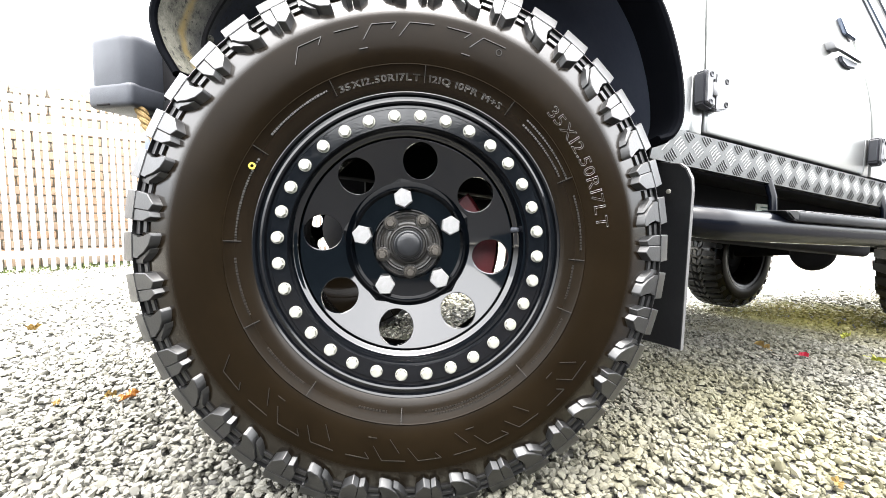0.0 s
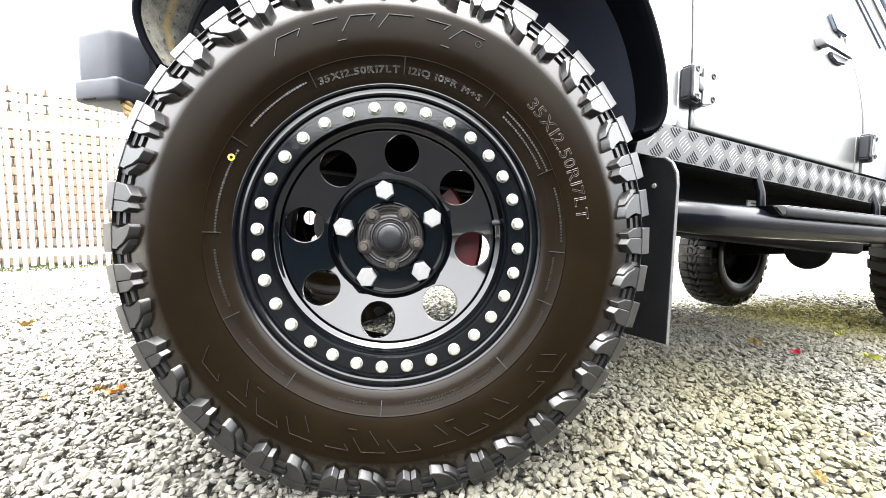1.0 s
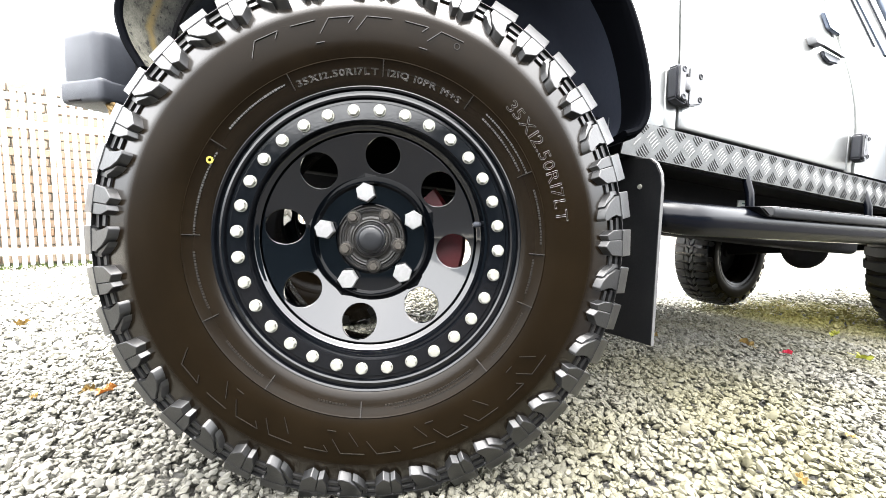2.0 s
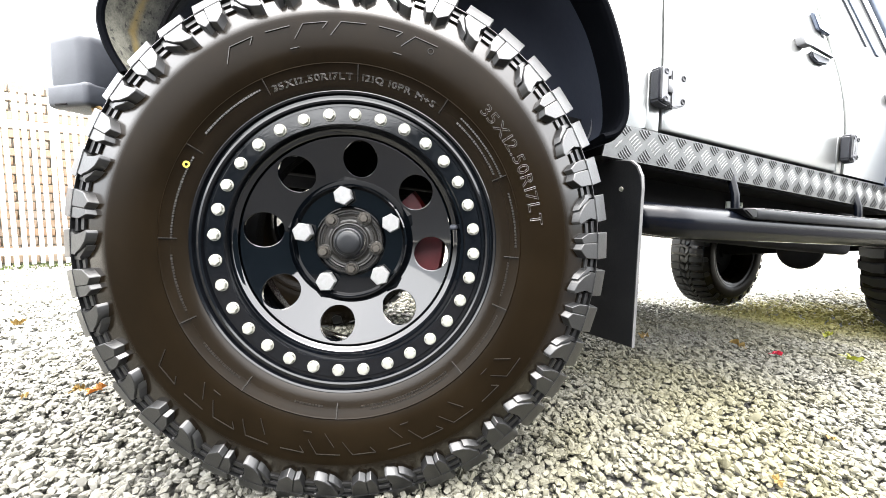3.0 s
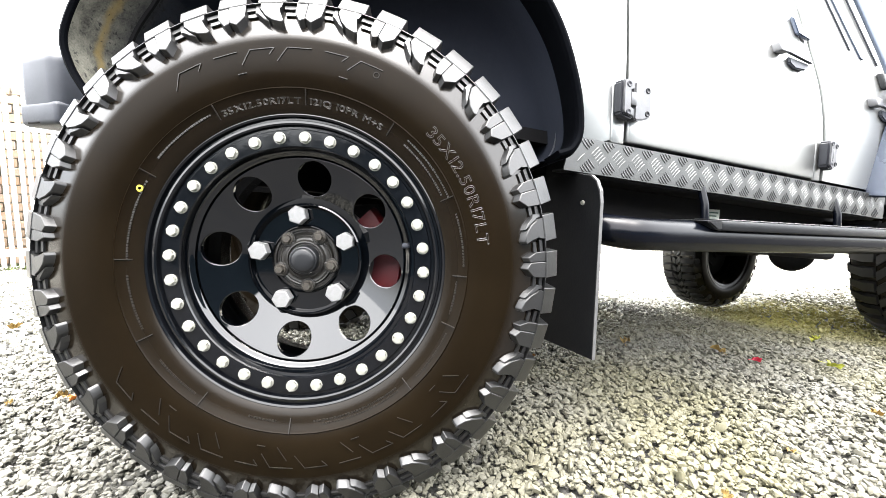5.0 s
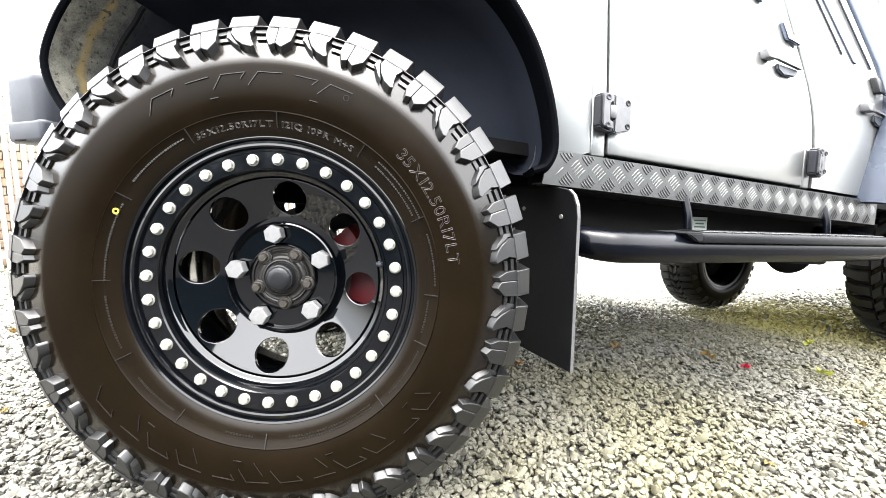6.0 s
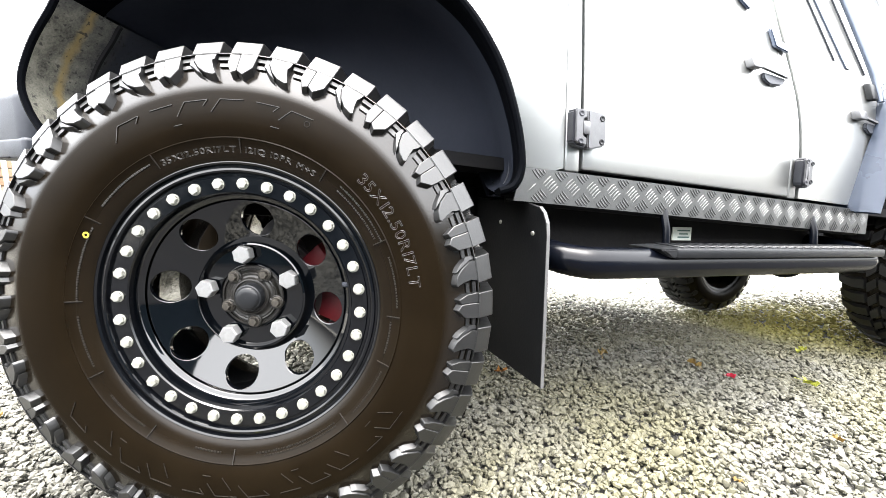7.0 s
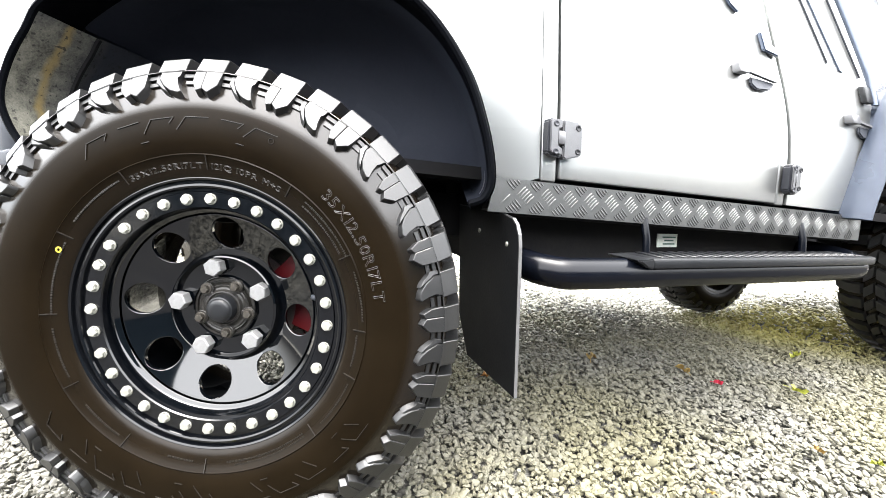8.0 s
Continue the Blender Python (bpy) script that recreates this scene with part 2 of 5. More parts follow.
M_BRICKS = mat("bricks", (0.215, 0.128, 0.070), 0.85, other=(0.19, 0.155, 0.12), scale=20, amount=0.6, bump=0.5, bump_scale=200, by="island")
M_MORTAR = mat("mortar", (0.17, 0.158, 0.132), 0.9, scale=30, bump=0.5)
M_LEAF = {
    "orange": mat("orange_leaf", (0.34, 0.15, 0.025), 0.6, other=(0.20, 0.08, 0.015), scale=60, amount=0.8),
    "yellow": mat("yellow_leaf", (0.30, 0.31, 0.03), 0.6, other=(0.22, 0.24, 0.04), scale=60, amount=0.8),
    "red": mat("red_leaf", (0.42, 0.02, 0.05), 0.6, other=(0.3, 0.015, 0.04), scale=60, amount=0.8),
    "brown": mat("ochre_leaf", (0.24, 0.16, 0.045), 0.7, other=(0.15, 0.10, 0.03), scale=60, amount=0.8),
}
M_STICKER = mat("white_sticker", (0.62, 0.66, 0.62), 0.5, other=(0.5, 0.55, 0.5), scale=60)
M_PRINT = mat("sticker_print", (0.05, 0.12, 0.10), 0.5, scale=60)
M_GRASS = mat("grass", (0.10, 0.14, 0.03), 0.8, other=(0.05, 0.08, 0.02), scale=60)

# ---- building helpers ----
WORLD_OF = {}


def place(ob, parent, m=None):
    """Parents ob; m is its pose in the world."""
    m = m or Matrix.Identity(4)
    WORLD_OF[ob.name] = m
    if parent:
        ob.parent = parent
        ob.matrix_parent_inverse = WORLD_OF[parent.name].inverted()
    ob.matrix_basis = m
    return ob


def mesh_of(name, bm, material, smooth=True, angle=40):
    bmesh.ops.recalc_face_normals(bm, faces=bm.faces)
    me = bpy.data.meshes.new(name)
    bm.to_mesh(me)
    bm.free()
    me.materials.append(material)
    if smooth:
        me.shade_smooth()
        me.set_sharp_from_angle(angle=radians(angle))
    return me


def part(name, bm, material, parent, label="", m=None, angle=40):
    ob = new(name, mesh_of(name, bm, material, angle=angle))
    return tagged(place(ob, parent, m), label)


def shared(name, me, parent, m, label=""):
    return tagged(place(new(name, me), parent, m), label)


def box(bm, size, m=None, bevel=0.0, segments=2):
    r = bmesh.ops.create_cube(bm, size=1, matrix=(m or Matrix.Identity(4)) @ Matrix.Diagonal((*size, 1)))
    if bevel:
        edges = list({e for v in r["verts"] for e in v.link_edges})
        bmesh.ops.bevel(bm, geom=edges, offset=bevel, segments=segments, profile=0.5, affect="EDGES")
    return bm


def block(size, m=None, bevel=0.0, segments=2):
    return box(bmesh.new(), size, m, bevel, segments)


def revolve(profile, n=128, closed=False, bm=None):
    """Turns (r, y) points round the y axis."""
    bm = bm or bmesh.new()
    rings = []
    for r, y in profile:
        rings.append([bm.verts.new((r * math.cos(2 * math.pi * i / n), y, r * math.sin(2 * math.pi * i / n))) for i in range(n)])
    pairs = list(zip(rings, rings[1:])) + ([(rings[-1], rings[0])] if closed else [])
    for a, b in pairs:
        for i in range(n):
            j = (i + 1) % n
            bm.faces.new((a[i], a[j], b[j], b[i]))
    return bm


def tube(bm, pts, radius, n=14, ends=True):
    """A round tube along 3D points."""
    pts = [Vector(p) for p in pts]
    rings = []
    for i, p in enumerate(pts):
        d = (pts[min(i + 1, len(pts) - 1)] - pts[max(i - 1, 0)]).normalized()
        a = d.cross(Vector((0, 0, 1)) if abs(d.z) < 0.9 else Vector((1, 0, 0))).normalized()
        b = d.cross(a)
        rings.append([bm.verts.new(p + radius * (math.cos(2 * math.pi * k / n) * a + math.sin(2 * math.pi * k / n) * b)) for k in range(n)])
    for a, b in zip(rings, rings[1:]):
        for k in range(n):
            bm.faces.new((a[k], a[(k + 1) % n], b[(k + 1) % n], b[k]))
    if ends:
        bm.faces.new(rings[0])
        bm.faces.new(rings[-1])
    return bm


def smooth_line(pts, steps=6):
    """A Catmull-Rom line through the points."""
    pts = [Vector(p) for p in pts]
    out = []
    for i in range(len(pts) - 1):
        p0, p1, p2, p3 = pts[max(i - 1, 0)], pts[i], pts[i + 1], pts[min(i + 2, len(pts) - 1)]
        for k in range(steps):
            t = k / steps
            out.append(0.5 * ((2 * p1) + (p2 - p0) * t + (2 * p0 - 5 * p1 + 4 * p2 - p3) * t * t + (3 * p1 - p0 - 3 * p2 + p3) * t ** 3))
    return out + [pts[-1]]


def prism(bm, poly, y0, y1):
    """An upright plate: poly of (x, z), from y0 to y1."""
    a = [bm.verts.new((x, y0, z)) for x, z in poly]
    b = [bm.verts.new((x, y1, z)) for x, z in poly]
    bm.faces.new(a)
    bm.faces.new(list(reversed(b)))
    for i in range(len(poly)):
        j = (i + 1) % len(poly)
        bm.faces.new((a[j], a[i], b[i], b[j]))
    return bm


def letters(text, size, depth):
    """A mesh-ready bmesh of each character, on the x-z plane, standing on z = 0, with its advance."""
    out = []
    for ch in text:
        if ch == " ":
            out.append((None, size * 0.35))
            continue
        cu = bpy.data.curves.new("letter", "FONT")
        cu.body, cu.size, cu.fill_mode, cu.bevel_depth, cu.bevel_resolution, cu.resolution_u = ch, size, "NONE", depth, 0, 2
        ob = bpy.data.objects.new("letter", cu)
        scene.collection.objects.link(ob)
        bpy.context.view_layer.update()
        me = bpy.data.meshes.new_from_object(ob.evaluated_get(bpy.context.evaluated_depsgraph_get()))
        bpy.data.objects.remove(ob)
        xs = [v.co.x for v in me.vertices]
        out.append((me, (max(xs) - min(xs)) + size * 0.10, min(xs)))
    return out

# ---- the car ----
car = tagged(place(new("off_road_car"), None, pose(1.1, 0.6, 0)), "silver off-road car with black arches and mud tyres parked on gravel", "car")
HUB = 0.435          # hub height
STEER = -18.03        # the front wheel is turned
SIDE = [(0.2225, -0.040), (0.240, -0.054), (0.249, -0.066), (0.256, -0.0705), (0.262, -0.0725), (0.268, -0.0745), (0.284, -0.0790), (0.2865, -0.0815), (0.2885, -0.0800), (0.300, -0.0845), (0.312, -0.0864), (0.328, -0.0870), (0.3515, -0.0865), (0.3575, -0.0853),
        (0.364, -0.0828), (0.374, -0.0782), (0.386, -0.0730), (0.400, -0.0664), (0.412, -0.0616), (0.4185, -0.0520), (0.4210, -0.010), (0.4225, 0.035), (0.4230, 0.070)]
MID = 0.070          # the tyre's middle plane


def side_y(r):
    for (r0, y0), (r1, y1) in zip(SIDE, SIDE[1:]):
        if r0 <= r <= r1:
            return y0 + (y1 - y0) * (r - r0) / (r1 - r0)
    return SIDE[-1][1]


def wide(r):
    """The tyre's radii outside the bead."""
    return r if r < 0.30 else 0.30 + (r - 0.30) * 1.082


def at(angle, r, y):
    a, r = radians(angle), wide(r)
    return Vector((r * math.cos(a), y, r * math.sin(a)))


def lug(bm, poly, height, taper=0.98, sink=0.006):
    """A rubber block on the shoulder: poly of (degrees, r, y) on the surface, raised outwards."""
    mid = sum((Vector(p) for p in poly), Vector()) / len(poly)
    lo, hi = [], []
    for a, r, y in poly:
        # outward direction in the (r, y) plane
        d = Vector((max(r - 0.372, 0.0) * 5 + 0.05, -0.5 if y < 0.0 else 0.0)).normalized()
        lo.append(bm.verts.new(at(a, r - d.x * sink, y - d.y * sink)))
        a2, r2, y2 = (mid[k] + ((a, r, y)[k] - mid[k]) * (taper if k == 0 else 0.98) for k in range(3))
        if r < 0.392:
            r2 += 0.0105     # the ends towards the hub slope
        hi.append(bm.verts.new(at(a2, r2 + d.x * height, y2 + d.y * height)))
    n = len(poly)
    bm.faces.new(hi)
    for i in range(n):
        bm.faces.new((lo[i], lo[(i + 1) % n], hi[(i + 1) % n], hi[i]))
    return bm


def on_side(poly):
    return [(a, r, side_y(r)) for a, r in poly]


PITCH = 360 / 21
wheel_meshes = {}


def build_wheel_meshes():
    w = wheel_meshes
    # rim barrel and disc with eight round holes
    bm = revolve([(0.252, -0.050), (0.1955, -0.050), (0.1951, -0.044), (0.1944, -0.039), (0.1928, -0.0335), (0.1900, -0.0305), (0.1868, -0.0293), (0.1845, -0.0270)], 160)
    revolve([(0.1885, -0.018), (0.198, 0.004), (0.200, 0.060), (0.204, 0.105), (0.214, 0.115), (0.222, 0.120)], 64, bm=bm)

    def disc_y(r):
        return 0.008 - 0.45 * max(r - 0.104, 0)
    HOLE_R, HOLE_AT = 0.0300, 0.1475
    half = radians(22.5)
    corners = [math.atan2(r * math.sin(q), r * math.cos(q) - HOLE_AT) % (2 * math.pi) for r in (0.10401, 0.17999) for q in (-half * 0.9999, half * 0.9999)]
    rays = sorted([2 * math.pi * (k + 0.5) / 40 for k in range(40)] + corners)
    for s in range(8):
        turn = radians(-98 + 45 * s)
        cx = HOLE_AT
        rows = []
        for f in rays:
            d = (math.cos(f), math.sin(f))
            lo, hi = HOLE_R, 0.12
            for _ in range(30):
                md = (lo + hi) / 2
                x, z = cx + md * d[0], md * d[1]
                r, a = math.hypot(x, z), math.atan2(z, x)
                if 0.104 <= r <= 0.180 and abs(a) <= half:
                    lo = md
                else:
                    hi = md
            row = []
            for k, u in enumerate((0, 0.06, 0.25, 0.5, 0.75, 1.0)):
                q = HOLE_R + (lo - HOLE_R) * u
                x, z = cx + q * d[0], q * d[1]
                r, a = math.hypot(x, z), math.atan2(z, x) + turn
                row.append(bm.verts.new((r * math.cos(a), disc_y(r) + (0.0018 if k == 0 else 0), r * math.sin(a))))
            x, z = cx + (HOLE_R + 0.0005) * d[0], (HOLE_R + 0.0005) * d[1]
            r, a = math.hypot(x, z), math.atan2(z, x) + turn
            row.insert(0, bm.verts.new((r * math.cos(a), disc_y(r) + 0.010, r * math.sin(a))))
            rows.append(row)
        for i in range(len(rows)):
            a, b = rows[i], rows[(i + 1) % len(rows)]
            for k in range(len(a) - 1):
                bm.faces.new((a[k], a[k + 1], b[k + 1], b[k]))
    bmesh.ops.remove_doubles(bm, verts=bm.verts, dist=0.0006)
    rim = disc_y(0.180)      # the outer edge of the dish rolls back to the barrel
    revolve([(0.1800, rim), (0.1812, rim + 0.0002), (0.1824, rim + 0.0011), (0.1834, rim + 0.0026), (0.1840, rim + 0.0050), (0.1842, rim + 0.0110), (0.1900, rim + 0.0130)], 128, bm=bm)
    revolve([(0.1042, 0.0080), (0.1036, 0.0010), (0.1020, -0.0060), (0.0995, -0.0075), (0.0975, -0.005), (0.0965, 0.002), (0.0945, 0.0065), (0.064, 0.0065), (0.0615, 0.004), (0.0605, -0.001), (0.0590, 0.001), (0.0585, 0.02)], 96, bm=bm)
    me = mesh_of("wheel", bm, M_GLOSS, angle=35)
    # the pressed dish is a smooth surface of revolution
    normals = []
    for corner, loop in zip(me.corner_normals, me.loops):
        x, y, z = me.vertices[loop.vertex_index].co
        r = math.hypot(x, z)
        n = corner.vector
        if 0.1045 < r < 0.1802 and abs(y - disc_y(r)) < 0.0004:
            slope = (disc_y(r + 1e-4) - disc_y(r - 1e-4)) / 2e-4
            true = Vector((slope * x / r, -1, slope * z / r)).normalized()
            n = true if true.dot(n) > 0 else -true
        normals.append(tuple(n))
    me.normals_split_custom_set(normals)
    w["wheel"] = me
    # beadlock ring
    prof = [(0.1960, -0.046), (0.1962, -0.0562), (0.1980, -0.0590), (0.2245, -0.0590), (0.2262, -0.0562), (0.2300, -0.0562), (0.2322, -0.0625), (0.2350, -0.0640), (0.2385, -0.0630), (0.2402, -0.0590), (0.2432, -0.0590),
            (0.2450, -0.0650), (0.2480, -0.0668), (0.2515, -0.0655), (0.2535, -0.0600), (0.2540, -0.050)]
    w["ring"] = mesh_of("beadlock_ring", revolve(prof, 128), M_RING, angle=30)
    bm = revolve([(0.0102, 0.0), (0.0102, -0.0018), (0.0097, -0.0025), (0.0082, -0.0025)], 20)
    revolve([(0.0087, -0.0022), (0.0086, -0.0070), (0.0076, -0.0080), (0.0001, -0.0081)], 6, bm=bm)
    w["bolt"] = mesh_of("ring_bolt", bm, M_ZINC, angle=30)
    # lug nut, hexagonal with a domed end
    bm = revolve([(0.0172, 0.008), (0.0172, -0.0125), (0.0155, -0.0145), (0.0001, -0.0147)], 6)
    w["nut"] = mesh_of("lug_nut", bm, M_NUT, angle=25)
    # hub
    bm = revolve([(0.0600, 0.012), (0.0600, 0.0035), (0.0570, 0.001), (0.0545, 0.001), (0.0535, 0.005), (0.0505, 0.005), (0.0480, 0.000), (0.0455, 0.001), (0.0435, -0.001), (0.040, -0.0005), (0.0365, -0.002), (0.0335, -0.007), (0.0315, -0.0075), (0.030, -0.004), (0.0265, -0.004)], 64)
    for k in range(5):      # bosses round the bolts, with ribs towards the cap
        c = at(130 - 72 * k, 0.0480, 0)
        boss = revolve([(0.0140, 0.006), (0.0132, -0.003), (0.0120, -0.0042), (0.0001, -0.0042)], 20)
        box(boss, (0.022, 0.010, 0.010), pose(-0.009, 0.0, 0), 0.002, 1)
        boss.transform(Matrix.Translation(c) @ pose(0, 0, 0, 0, -(130 - 72 * k), 0))
        piece = bpy.data.meshes.new("boss")
        boss.to_mesh(piece)
        boss.free()
        bm.from_mesh(piece)
        bpy.data.meshes.remove(piece)
    w["hub"] = mesh_of("hub_flange", bm, M_HUB, angle=30)
    bm = revolve([(0.0262, 0.0), (0.0255, -0.018), (0.0245, -0.0205), (0.0225, -0.0215), (0.0205, -0.0255), (0.0175, -0.0275), (0.010, -0.0285), (0.0001, -0.0285)], 48)
    w["cap"] = mesh_of("hub_cap", bm, M_BLACK, angle=35)
    bm = revolve([(0.0112, 0.002), (0.0108, -0.0045), (0.0098, -0.0055), (0.0074, -0.0055)], 16)
    revolve([(0.0078, -0.005), (0.0077, -0.0115), (0.0066, -0.0130), (0.0001, -0.0133)], 6, bm=bm)
    w["stud"] = mesh_of("hub_bolt", bm, M_STUD, angle=25)
    bm = revolve([(0.0052, 0.0), (0.0050, -0.008), (0.0036, -0.013), (0.0001, -0.014)], 12)
    w["valve"] = mesh_of("valve_stem", bm, M_GREY, angle=30)
    # tyre
    prof = [(wide(r), y) for r, y in SIDE] + [(wide(r), 2 * MID - y) for r, y in reversed(SIDE[:-1])]
    bm = revolve(prof + [(0.21, 0.15), (0.21, -0.01)], 168, closed=True)
    w["tyre"] = mesh_of("tyre", bm, M_RUBBER, angle=50)
    # tread: one outer block, one arrow lug and one hook lug
    h = PITCH / 2
    bm = bmesh.new()
    foot = [(-3.2, 0.4080, -0.0580), (3.0, 0.4080, -0.0580), (3.2, 0.4210, 0.030), (-2.6, 0.4210, 0.030)]
    lo = [bm.verts.new(at(*p)) for p in foot]
    top = [(-3.15, 0.4152, -0.0715), (2.95, 0.4152, -0.0715), (2.95, 0.4390, -0.0500), (2.98, 0.4404, -0.0450), (3.05, 0.4407, 0.0280), (-2.55, 0.4407, 0.0280), (-2.82, 0.4404, -0.0450), (-2.85, 0.4390, -0.0500)]
    hi = [bm.verts.new(at(*p)) for p in top]
    bm.faces.new((hi[0], hi[1], hi[2], hi[7]))
    bm.faces.new((hi[7], hi[2], hi[3], hi[6]))
    bm.faces.new((hi[6], hi[3], hi[4], hi[5]))
    bm.faces.new((lo[0], lo[1], hi[1], hi[0]))
    bm.faces.new((lo[1], lo[2], hi[4], hi[3], hi[2], hi[1]))
    bm.faces.new((lo[2], lo[3], hi[5], hi[4]))
    bm.faces.new((lo[3], lo[0], hi[0], hi[7], hi[6], hi[5]))
    bmesh.ops.bevel(bm, geom=[e for e in bm.edges if len(e.link_faces) == 2], offset=0.0010, segments=1, affect="EDGES")
    w["block"] = mesh_of("tread_block", bm, M_TREAD, angle=25)
    arrow = bmesh.new()
    lug(arrow, on_side([(-3.1, 0.4120), (0.60, 0.4120), (0.60, 0.3745), (-0.9, 0.3680), (-2.9, 0.3800)]), 0.0092, 1.0)
    lug(arrow, on_side([(0.72, 0.4120), (3.1, 0.4120), (3.0, 0.3830), (1.9, 0.3700), (0.72, 0.3735)]), 0.0086, 1.0)
    bmesh.ops.bevel(arrow, geom=[e for e in arrow.edges if len(e.link_faces) == 2], offset=0.0008, segments=1, affect="EDGES")
    w["arrow"] = mesh_of("shoulder_lug", arrow, M_TREAD, angle=25)
    hook = bmesh.new()
    lug(hook, on_side([(-2.7, 0.4120), (2.3, 0.4120), (2.5, 0.4020), (2.1, 0.3900), (1.1, 0.3790), (-0.6, 0.3705), (-2.6, 0.3665), (-3.3, 0.3690), (-2.3, 0.3790), (-1.9, 0.3900), (-2.2, 0.4020)]), 0.0092)
    lug(hook, on_side([(2.55, 0.4100), (3.5, 0.4100), (3.7, 0.3960), (2.9, 0.3850), (1.5, 0.3745), (0.2, 0.3700), (1.5, 0.3800), (2.4, 0.3900), (2.75, 0.4020)]), 0.0064)
    bmesh.ops.bevel(hook, geom=[e for e in hook.edges if len(e.link_faces) == 2], offset=0.0008, segments=1, affect="EDGES")
    w["hook"] = mesh_of("shoulder_lug", hook, M_TREAD, angle=25)
    # small bridges between the lugs, a thin circular rib, and the inner rows of the tread
    bm = bmesh.new()
    for k in range(42):
        c = k * h + h / 2
        lug(bm, on_side([(c - 1.6, 0.4085), (c + 1.6, 0.4085), (c + 1.6, 0.4030), (c - 1.6, 0.4030)]), 0.0050)
        lug(bm, on_side([(c - 1.2, 0.3985), (c + 1.2, 0.3985), (c + 1.2, 0.3930), (c - 1.2, 0.3930)]), 0.0035)
    revolve([(wide(r), y) for r, y in ((0.4125, -0.0560), (0.4134, -0.0660), (0.4142, -0.0712), (0.4151, -0.0704), (0.4156, -0.050))], 168, bm=bm)
    w["ribs"] = mesh_of("shoulder_rib", bm, M_TREAD, angle=30)
    bm = bmesh.new()
    for k in range(42):
        c = k * h
        for row, (y0, y1, sh) in enumerate(((0.036, 0.066, 1.6), (0.074, 0.104, -1.4))):
            lo, hi = [], []
            for a, y in ((-3.2 + sh, y0), (2.2 + sh, y0), (3.2 - sh, y1), (-2.2 - sh, y1)):
                lo.append(bm.verts.new(at(c + a, 0.4195, y)))
                hi.append(bm.verts.new(at(c + a * 0.94, 0.4395, y)))
            bm.faces.new(hi)
            for i in range(4):
                bm.faces.new((lo[i], lo[(i + 1) % 4], hi[(i + 1) % 4], hi[i]))
        q = [(-2.9, 0.424, 0.110), (2.6, 0.424, 0.110), (3.0, 0.420, 0.155), (2.6, 0.409, 0.198), (-2.7, 0.409, 0.198), (-2.5, 0.420, 0.155)]
        t = [(-2.6, 0.4395, 0.112), (2.4, 0.4395, 0.112), (2.7, 0.4380, 0.152), (2.3, 0.4150, 0.205), (-2.4, 0.4150, 0.205), (-2.2, 0.4380, 0.152)]
        lo, hi = [bm.verts.new(at(c + a, r, y)) for a, r, y in q], [bm.verts.new(at(c + a, r, y)) for a, r, y in t]
        bm.faces.new((hi[0], hi[1], hi[2], hi[5]))
        bm.faces.new((hi[5], hi[2], hi[3], hi[4]))
        for i in range(6):
            bm.faces.new((lo[i], lo[(i + 1) % 6], hi[(i + 1) % 6], hi[i]))
        if k % 2 == 0:
            pts = [(c + a, r, 2 * MID - side_y(r)) for a, r in ((-2.5, 0.408), (2.5, 0.408), (2.7, 0.380), (0, 0.372), (-2.7, 0.380))]
            lo, hi = [bm.verts.new(at(a, r, y - 0.004)) for a, r, y in pts], [bm.verts.new(at(a, r, y + 0.009)) for a, r, y in pts]
            bm.faces.new(hi)
            for i in range(5):
                bm.faces.new((lo[i], lo[(i + 1) % 5], hi[(i + 1) % 5], hi[i]))
    w["inner"] = mesh_of("inner_tread", bm, M_TREAD, angle=25)
    # brake
    bm = revolve([(0.055, 0.055), (0.115, 0.055), (0.115, 0.075), (0.055, 0.075)], 48, closed=True)
    w["brake"] = mesh_of("brake_disc", bm, M_STEEL)
    bm = bmesh.new()
    arc = [radians(a) for a in range(-24, 44, 6)]
    ring = [[bm.verts.new(((r + grow) * math.cos(a), y, (r + grow) * math.sin(a))) for r, y in ((0.098, 0.055), (0.150, 0.052), (0.158, 0.065), (0.158, 0.120), (0.098, 0.125))] for a in arc for grow in (0.016 if a < 0.2 else -0.006,)]
    for a, b in zip(ring, ring[1:]):
        for i in range(5):
            bm.faces.new((a[i], a[(i + 1) % 5], b[(i + 1) % 5], b[i]))
    bm.faces.new(ring[0])
    bm.faces.new(ring[-1])
    w["caliper"] = mesh_of("brake_caliper", bm, M_RED)


build_wheel_meshes()


